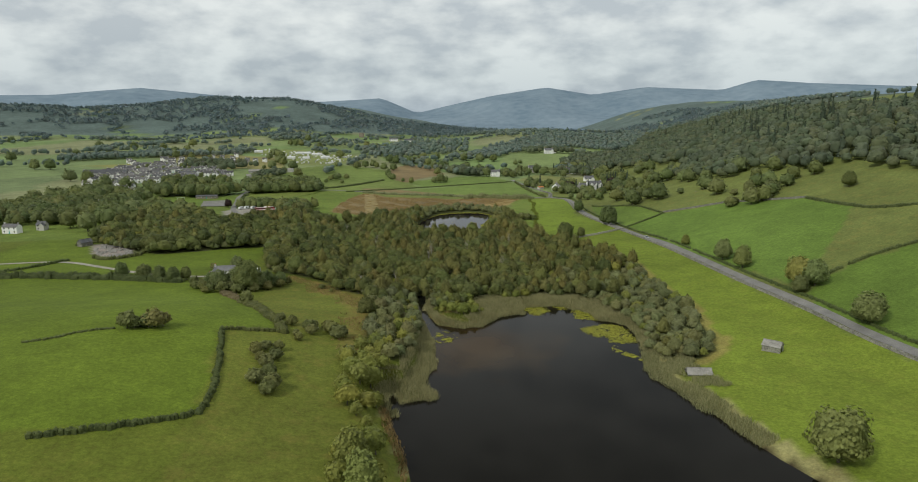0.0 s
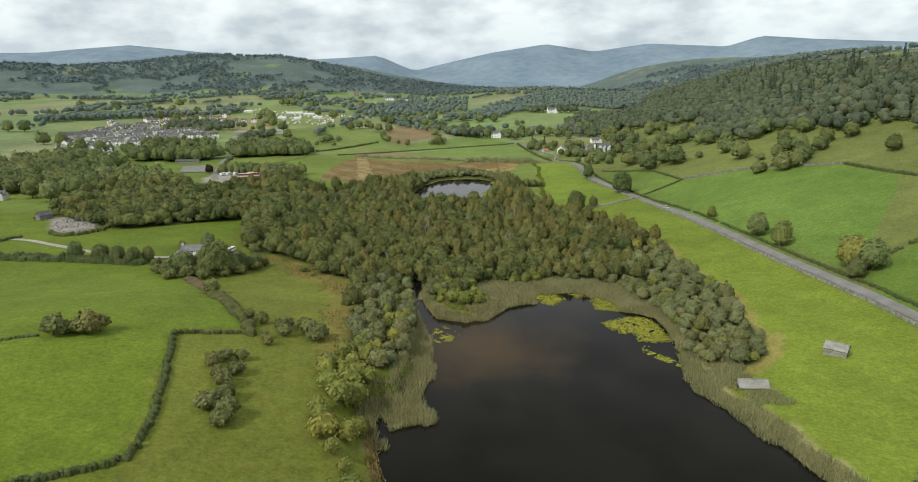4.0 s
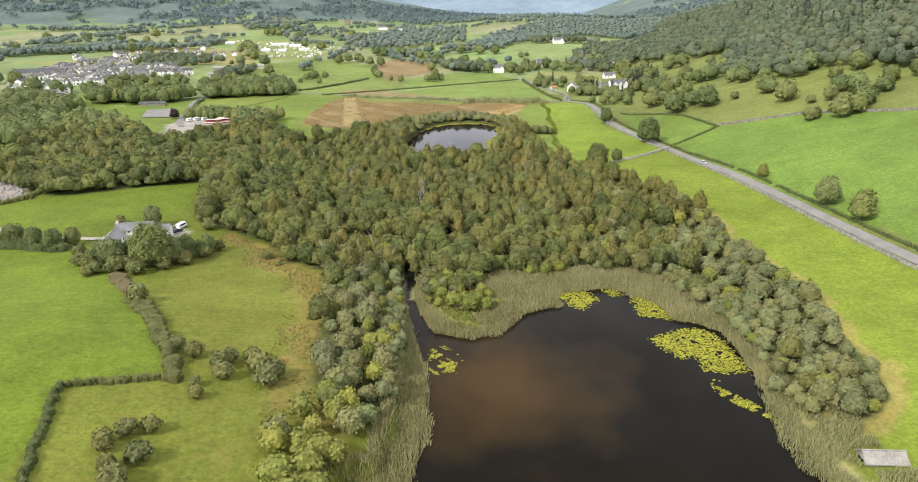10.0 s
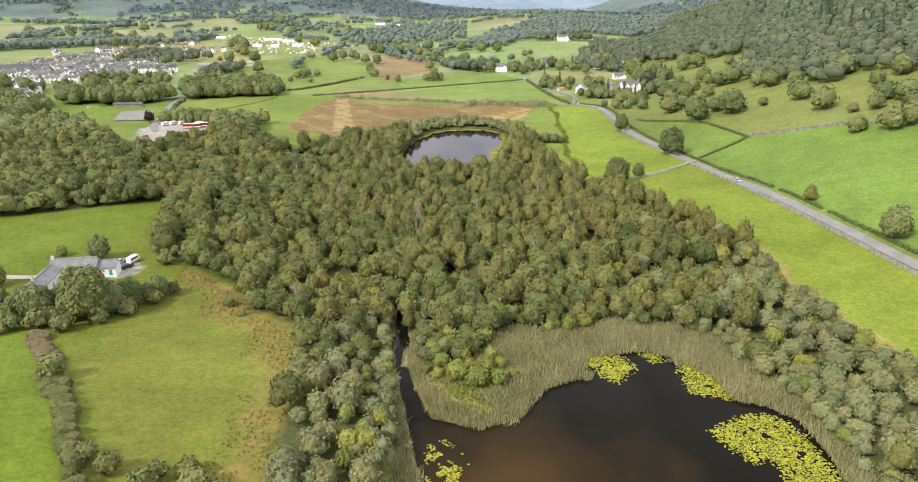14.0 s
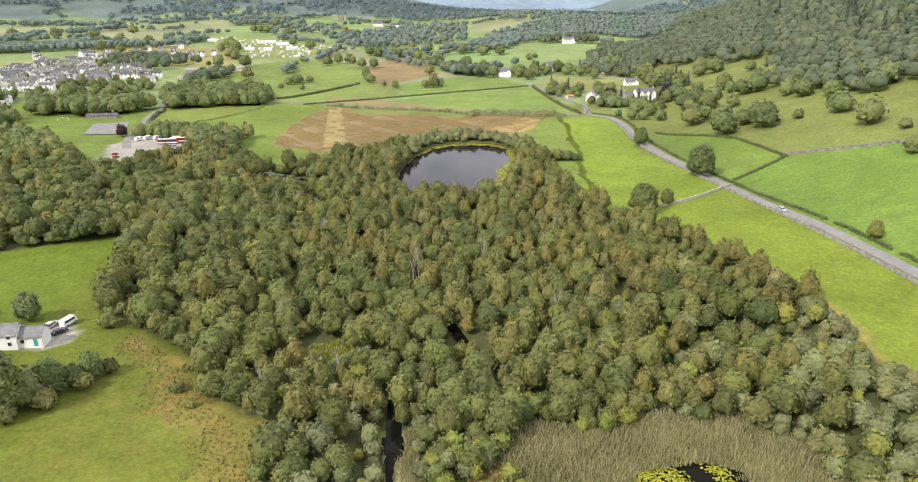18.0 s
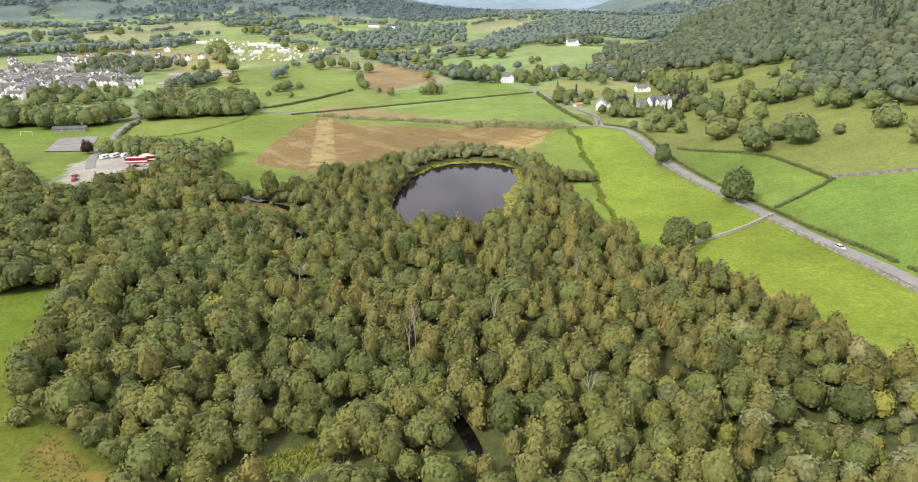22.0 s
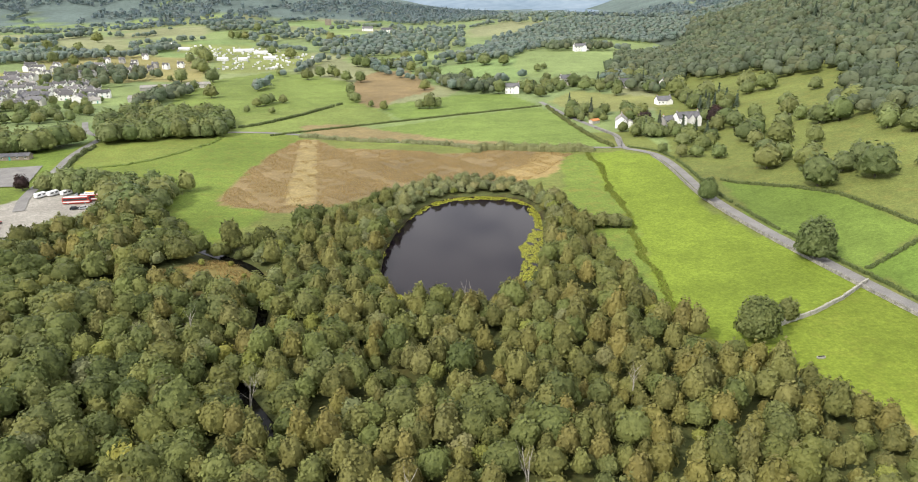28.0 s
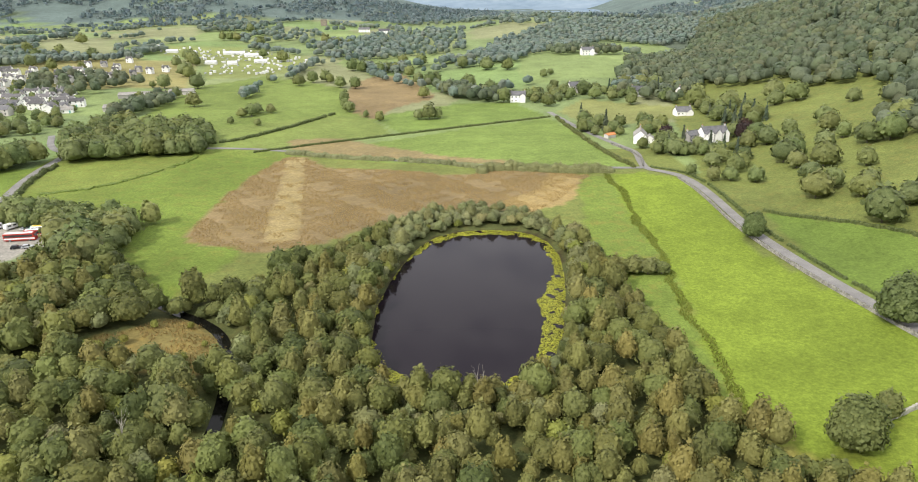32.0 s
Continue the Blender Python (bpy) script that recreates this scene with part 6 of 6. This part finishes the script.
# the village: a few house shapes, repeated along its lanes
kinds = []
for k, (w, d, h, rise, wall, roof, lab) in enumerate(((7, 6, 5.2, 1.9, M_RENDER, M_VSLATE, "white two-storey village house with slate roof"), (12.5, 6.2, 5.2, 1.9, M_RENDER, M_VSLATE, "white terrace of cottages with slate roofs"), (6.5, 6, 4.4, 2.2, M_GREYWALL, M_SLATE, "grey stone village house with slate roof"), (14, 7, 4.8, 2.6, M_GREYWALL, M_SLATE, "long grey village building with slate roof"), (9, 7, 2.8, 2.2, M_RENDER, M_STONEROOF, "white bungalow with a pale grey roof"))):
    f = thing("village_house", -400 - 16 * k, 935 + 12 * k, 5, lab, "house", "houses of the village")
    block(f, 0, 0, 0, w, d, h, rise, wall, roof, 1 + (k == 1), 1 if h < 4 else 2, 2 if w < 10 else 3, panes=False, small=True)
    if k in (0, 2):
        block(f, w * 0.25, -d / 2, 90, 3.4, 4, h * 0.92, 1.9, wall, roof, 0, 2, 1, False, False, small=True)
    kinds.append(f)
VILLAGE = [(-455, 860), (-470, 1020), (-440, 1110), (-395, 1035), (-310, 975), (-296, 935), (-330, 925), (-362, 880), (-385, 800), (-440, 830)]
vx, vy = scatter(VILLAGE, 13.0, 91)
spots = list(zip(vx, vy, [0.0] * len(vx)))
for line, step in (([(-400, 1085), (-370, 1110), (-352, 1130)], 12), ([(-352, 1030), (-340, 1000), (-320, 975)], 11), ([(-374, 958), (-349, 947), (-331, 949), (-308, 966)], 11), ([(-390, 1003), (-360, 1020), (-345, 1028)], 11), ([(-345, 668), (-322, 660), (-310, 650)], 12), ([(-372, 765), (-366, 798), (-352, 760)], 14), ([(-420, 1030), (-470, 1050), (-505, 1100)], 14), ([(-350, 520), (-337, 531), (-322, 545)], 12)):
    spots += [(a, b, 20.0) for a, b in resample(line, step)]
spots += [(a, b, 20.0) for a, b in ((-463, 1128), (-452, 1132), (-422, 1092), (-444, 1156), (-388, 1099), (-389, 1121), (-401, 1166), (-414, 1216), (-400, 1226), (-357, 1152), (-365, 1175), (-348, 1195), (-331, 1184), (-320, 1202), (-391, 1276), (-369, 1116), (-440, 1100), (-433, 1128), (-378, 1140), (-340, 1160), (-376, 1205), (-470, 1150), (-410, 1140))]
bad = inside([(-320, 744), (-236, 744), (-236, 778), (-320, 764)], np.array([s[0] for s in spots]), np.array([s[1] for s in spots]))
brng = np.random.default_rng(4)
for (a, b_, r), no in zip(spots, bad):
    if no or (not r and brng.uniform() < 0.28):
        continue
    k = int(brng.choice(5, p=(0.36, 0.30, 0.10, 0.06, 0.18)))
    if r and k == 3:
        k = 0
    copy_thing(kinds[k], pose(a, b_, hz(a, b_), 0, 0, float(brng.choice([4, 6, 2, 12, -8, 92])) + brng.uniform(-6, 6)))
vt = np.random.default_rng(33)
for a, b_ in zip(*scatter(VILLAGE, 17, 92)):
    tree("parklime", a + 5, b_ - 5, vt.uniform(0.4, 0.85), "trees in the village", label="small garden tree among village houses")
for a, b_ in zip(*scatter([(-350, 905), (-296, 915), (-270, 880), (-275, 858), (-320, 825), (-345, 790), (-375, 800), (-365, 870)], 15, 93)):
    tree("parkoak", a, b_, vt.uniform(0.6, 0.95), "trees in the village", label="dark mature tree below the village houses")
f = thing("school", -452, 905, 6, "large grey institutional building with long slate roofs", "school")
block(f, 0, 0, 0, 44, 12, 6, 3.6, M_GREYWALL, M_SLATE, 2, 2, 9)
block(f, 12, 13, 0, 30, 10, 5, 3, M_GREYWALL, M_SLATE, 1, 2, 6)
f = thing("sports_pavilion", -258, 734, 5, "long low brown timber pavilion beside the pitch", "pavilion")
block(f, 0, 0, 0, 22, 5, 2.4, 1.2, M_WOOD, M_SLATE, 0, 1, 5)
for x, y, w in ((-281, 1017, 26), (-262, 1008, 20), (-246, 1038, 22), (-270, 950, 16)):
    f = thing("shed", x, y, 10, "long grey low-roofed workshop at the village edge", "shed", "sheds of the village")
    block(f, 0, 0, 0, w, 12, 3.4, 1.6, M_GREYWALL, M_STONEROOF, 0, 1, 5, True, False)


# vehicles
def wheel(parent, x, y, r=0.33, w=0.22):
    bm = bmesh.new()
    bmesh.ops.create_cone(bm, cap_ends=True, segments=12, radius1=r, radius2=r, depth=w)
    placed(bm, Matrix.Translation((x, y, r)) @ Matrix.Rotation(radians(90), 4, "X"))
    t = part("wheel", bm, M_TYRE, parent)
    bm = bmesh.new()
    bmesh.ops.create_cone(bm, cap_ends=True, segments=10, radius1=r * 0.6, radius2=r * 0.6, depth=w + 0.03)
    placed(bm, Matrix.Translation((x, y, r)) @ Matrix.Rotation(radians(90), 4, "X"))
    part("rim", bm, M_SILVER, t)


def car(x, y, rot, mat, label, group="", z=None, wheels=True):
    e = thing("car", x, y, rot, label, "car", group, z)
    prof = [(-2.1, 0.3), (2.1, 0.3), (2.15, 0.75), (1.2, 0.92), (-2.05, 0.95), (-2.15, 0.6)]
    bm = prism(prof, -0.87, 0.87)
    bmesh.ops.bevel(bm, geom=bm.edges[:], offset=0.07, segments=1, affect="EDGES")
    part("body", bm, mat, e)
    part("cabin", prism([(-1.95, 0.9), (1.0, 0.9), (0.35, 1.42), (-1.45, 1.45)], -0.74, 0.74), M_GLASS, e, "dark glazed cabin")
    part("roof", prism([(-1.5, 1.4), (0.4, 1.38), (0.3, 1.49), (-1.4, 1.51)], -0.76, 0.76), mat, e)
    for sx in (-1.3, 1.35) if wheels else ():
        for sy in (-0.8, 0.8):
            wheel(e, sx, sy)
    return e


def van(x, y, rot, mat, label, long=5.0, tall=2.3, group="", stripe=None, name="van"):
    e = thing(name, x, y, rot, label, name if name != "tour_bus" else "bus", group)
    h, w = tall, 1.95 if long < 8 else 2.5
    bm = prism([(-long / 2, 0.35), (long / 2, 0.35), (long / 2, h * 0.55), (long / 2 - min(0.8, long * 0.12), h), (-long / 2, h)], -w / 2, w / 2)
    bmesh.ops.bevel(bm, geom=bm.edges[:], offset=0.1, segments=2, affect="EDGES")
    part("body", bm, mat, e)
    for s in (-1, 1):
        part("side_window", box(-long / 2 + 0.4, s * w / 2 - 0.02, h * 0.58, long / 2 - 1.0, s * w / 2 + 0.02, h * 0.86), M_GLASS, e)
        if stripe:
            part("stripe", box(-long / 2 + 0.15, s * w / 2 - 0.015, h * 0.28, long / 2 - 0.15, s * w / 2 + 0.015, h * 0.46), stripe, e)
    part("windscreen", box(long / 2 - 0.42, -w / 2 + 0.2, h * 0.56, long / 2 - 0.02, w / 2 - 0.2, h * 0.85), M_GLASS, e)
    if long > 8:
        part("roof_panel", box(-long / 2 + 0.5, -w / 2 + 0.3, h - 0.02, long / 2 - 1.2, w / 2 - 0.3, h + 0.12), stripe or M_WHITE, e)
    for sx in (-long * 0.3, long * 0.32):
        for sy in (-w / 2 + 0.08, w / 2 - 0.08):
            wheel(e, sx, sy, 0.36 if long < 8 else 0.48)
    return e


def caravan(x, y, rot):
    e = thing("caravan", x, y, rot, "white touring caravan parked at the gravel edge", "caravan", "caravans in the car park")
    bm = prism([(-2.6, 0.45), (2.6, 0.45), (2.8, 1.3), (2.4, 2.5), (-2.5, 2.5), (-2.75, 1.2)], -1.1, 1.1)
    bmesh.ops.bevel(bm, geom=bm.edges[:], offset=0.12, segments=2, affect="EDGES")
    part("body", bm, M_WHITE, e)
    for s in (-1, 1):
        part("window", box(-1.9, s * 1.1 - 0.02, 1.35, -0.4, s * 1.1 + 0.02, 2.0), M_GLASS, e)
        part("window", box(0.5, s * 1.1 - 0.02, 1.35, 1.9, s * 1.1 + 0.02, 2.0), M_GLASS, e)
        wheel(e, 0, s * 0.95, 0.32)
    part("drawbar", box(2.7, -0.1, 0.4, 3.7, 0.1, 0.5), M_BLACK, e)


car(-115.7, 393, 80, M_SILVER, "silver estate car in the farmyard")
car(-111.3, 388.6, 60, M_BLACK, "dark hatchback parked in the farmyard")
van(-111.8, 394.5, 75, M_WHITE, "white panel van parked by the farmyard wall")
for x, y in ((-198, 652.5), (-193.5, 655.5), (-187.5, 656)):
    caravan(x, y, 65)
van(-169, 650, 8, M_WHITE, "white coach with a yellow roof panel", 12, 3.3, stripe=M_YELLOW, name="tour_bus")
van(-160, 650.5, 5, M_WHITE, "white coach with teal side stripe", 10, 3.2, stripe=M_TEAL, name="tour_bus")
van(-175, 641, 6, M_RED, "long red single-deck bus parked on gravel", 12, 3.2, stripe=M_WHITE, name="tour_bus")
van(-170, 645.5, 6, M_RED, "red bus with a pale roof panel", 11, 3.1, stripe=M_WHITE, name="tour_bus")
van(-167, 659, 80, M_WHITE, "white box van under the trees", 5.5, 2.7)
van(-158.5, 657, 70, M_WHITE, "white minibus at the car park edge", 6.0, 2.6)
van(-152.5, 648, 20, M_WHITE, "white lorry body beside the trees", 7.0, 2.9)
car(-171.5, 631.5, 25, M_BLACK, "dark blue car on gravel")
car(-167.5, 632, 20, M_SILVER, "pale silver car on gravel")
for x, y, m in ((-181, 655, M_SILVER), (-178, 656, M_TEAL), (-174, 657, M_BLACK), (-195, 612, M_RED), (-191, 604, M_RED)):
    car(x, y, 80, m, {M_SILVER: "silver car in the car park row", M_TEAL: "green car in the car park row", M_BLACK: "black car in the car park row", M_RED: "red car on the car park gravel"}[m])
car(141.3, 492.5, -80, M_SILVER, "pale silver car on the country road")

# sports ground
sheet("tennis_court", [(-243, 672), (-254, 712), (-231, 717), (-216, 672)], hz(-235, 695) + 0.35, M_ROAD, "worn grey hard tennis court", "sports court")
for x, y, rot in ((-265, 658, 10), (-281, 722, 10)):
    g = thing("goal", x, y, rot, "white football goal frame on the pitch", "goal")
    for s in (-3.6, 3.6):
        part("post", box(s - 0.08, -0.08, 0, s + 0.08, 0.08, 2.44), M_WHITE, g)
    part("crossbar", box(-3.6, -0.08, 2.36, 3.6, 0.08, 2.5), M_WHITE, g)
tree("copper", -214, 666, 0.75, label="dark purple-leaved tree by the tennis court")
for x, y, s in ((136, 806, 1.0), (183, 800, 1.0), (190, 812, 0.9), (143, 822, 0.8)):
    tree("copper", x, y, s, "garden trees of the hamlet")
grng = np.random.default_rng(12)
for poly, step in (([(118, 800), (126, 772), (140, 764), (158, 760), (176, 772), (186, 790), (176, 792), (160, 786), (150, 792), (138, 808)], 8.5), ([(132, 830), (150, 826), (152, 880), (135, 870)], 10), ([(196, 812), (215, 830), (215, 900), (195, 930), (190, 850)], 10), ([(92, 850), (118, 838), (112, 868), (100, 900)], 8), ([(72, 968), (98, 962), (128, 1000), (160, 975), (200, 985), (190, 1010), (100, 1040), (70, 1010)], 12)):
    x, y = scatter(poly, step, int(step * 10))
    for a, b_ in zip(x, y):
        tree(str(grng.choice(["parkoak", "parklime", "parklime", "parklime", "parkoak", "conifer"])), a, b_, grng.uniform(0.65, 1.05) * (0.6 if 150 < a < 182 and 775 < b_ < 800 else 1.0), "garden trees of the hamlet", label="mature garden tree beside the white houses")


# the show field with tents and rows of parked cars
def tent(x, y, rot, w, d, h):
    e = thing("marquee", x, y, rot, "white canvas marquee on the show field", "tent", "tents on the show field")
    part("wall", box(-w / 2, -d / 2, -0.3, w / 2, d / 2, h), M_CANVAS, e)
    part("roof", placed(prism([(-d / 2 - 0.2, h), (d / 2 + 0.2, h), (0, h + d * 0.32)], -w / 2 - 0.2, w / 2 + 0.2), Matrix.Rotation(radians(-90), 4, "Z")), M_CANVAS, e)


srng = np.random.default_rng(6)
for x, y, w in ((-299, 1413, 30), (-262, 1372, 22), (-293, 1284, 14), (-266, 1283, 12), (-234, 1298, 16), (-391, 1424, 16), (-362, 1418, 14), (-428, 1466, 20)):
    tent(x, y, srng.uniform(0, 10), w, 7, 2.4)
for _ in range(170):
    x, y = srng.uniform(-430, -160), srng.uniform(1170, 1480)
    if inside(SHOWFIELD, np.array(x), np.array(y)):
        s = srng.uniform(1.3, 2.2)
        tent(x, y, srng.uniform(-15, 15), s * 1.5, s, 1.9)
first = car(-330, 1230, 8, M_SILVER, "pale parked car on the show field", "cars on the show field", wheels=False)
second = car(-326, 1230, 8, M_WHITE, "white parked car on the show field", "cars on the show field", wheels=False)
for r in range(12):
    for c in range(17):
        x, y = -420 + c * 15 + srng.uniform(-4, 4), 1175 + r * 25 + c * 1.5 + srng.uniform(-3, 3)
        if inside(SHOWFIELD, np.array(x), np.array(y)) and srng.uniform() < 0.75:
            copy_thing(first if srng.uniform() < 0.5 else second, pose(x, y, hz(x, y), 0, 0, 80 + srng.uniform(-10, 10)))


# bare dead trees above the canopy
def dead_tree(x, y, seed, h=11, lean=0.08):
    e = thing("dead_tree", x, y, 0, "bare bleached dead tree among green crowns", "tree", "dead trees")
    tv, tq = trunk(seed, h * 1.25, 0.16, limbs=3, reach=0.6, w=2.4, lean=lean)
    for nm, (v, q) in (("trunk", (tv, tq)), ("bare_crown", trunk(seed + 50, h * 1.15, 0.09, limbs=12, reach=0.68, w=3.0, lean=lean))):
        o = new(nm, raw_mesh(nm, v, q, [M_DEAD]))
        o.parent = e


for k, (x, y, h) in enumerate(((-12, 431, 12), (-13.5, 427.5, 9), (10.6, 437, 11), (-76, 502, 11), (-29, 364, 9), (-46, 356, 8), (2, 520, 10), (40, 470, 10), (-52, 470, 10), (30, 398, 10))):
    dead_tree(x, y, 900 + k, h)

# heaps of stone in the hedged yard, and its small barn
yrng = np.random.default_rng(2)
x, y = scatter([(-250, 478), (-229, 476), (-206, 447), (-214, 434), (-230, 446)], 1.7, 95)
V, Q, off = [], [], 0
cb, cq = BALL2
for a, b_ in zip(x, y):
    if wave(np.array(a), np.array(b_), 3.5, 1.0) > -0.1:
        s = yrng.uniform(0.5, 1.1)
        V.append(cb * (s, s * yrng.uniform(0.6, 1), s * 0.8) + (a, b_, hz(a, b_) + 0.2))
        Q.append(cq + off)
        off += len(cb)
plants("stone_heaps", np.concatenate(V), np.concatenate(Q), M_STONEROOF, "heaps of pale rubble stone in a hedged yard", "stones")
f = thing("barn", -253, 476, 60, "small grey barn in the hedged yard", "barn")
block(f, 0, 0, 0, 8, 5, 2.8, 1.8, M_STONE, M_SLATE, 0, 1, 2, True, False)
# trough in the pasture and fallen tree on the hill
e = thing("water_trough", 96, 488, 5, "small weathered stone trough in the pasture", "trough")
part("basin", box(-1.1, -0.4, 0, 1.1, 0.4, 0.55, bevel=0.04), M_STONE, e)
part("water", box(-0.95, -0.28, 0.5, 0.95, 0.28, 0.57), M_STREAM, e)
e = thing("fallen_tree", 214, 604, 20, "brown fallen tree with bare limbs on the hill pasture", "fallen tree")
for nm, sd_ in (("trunk", 77), ("bare_crown", 78)):
    v, q = trunk(sd_, 10, 0.28 if nm == "trunk" else 0.14, limbs=3 if nm == "trunk" else 11, reach=0.7, w=3.2)
    v = np.column_stack([v[:, 2], v[:, 1], np.abs(v[:, 0]) + 0.25])
    o = new(nm, raw_mesh(nm, v, q, [M_WOOD]))
    o.parent = e
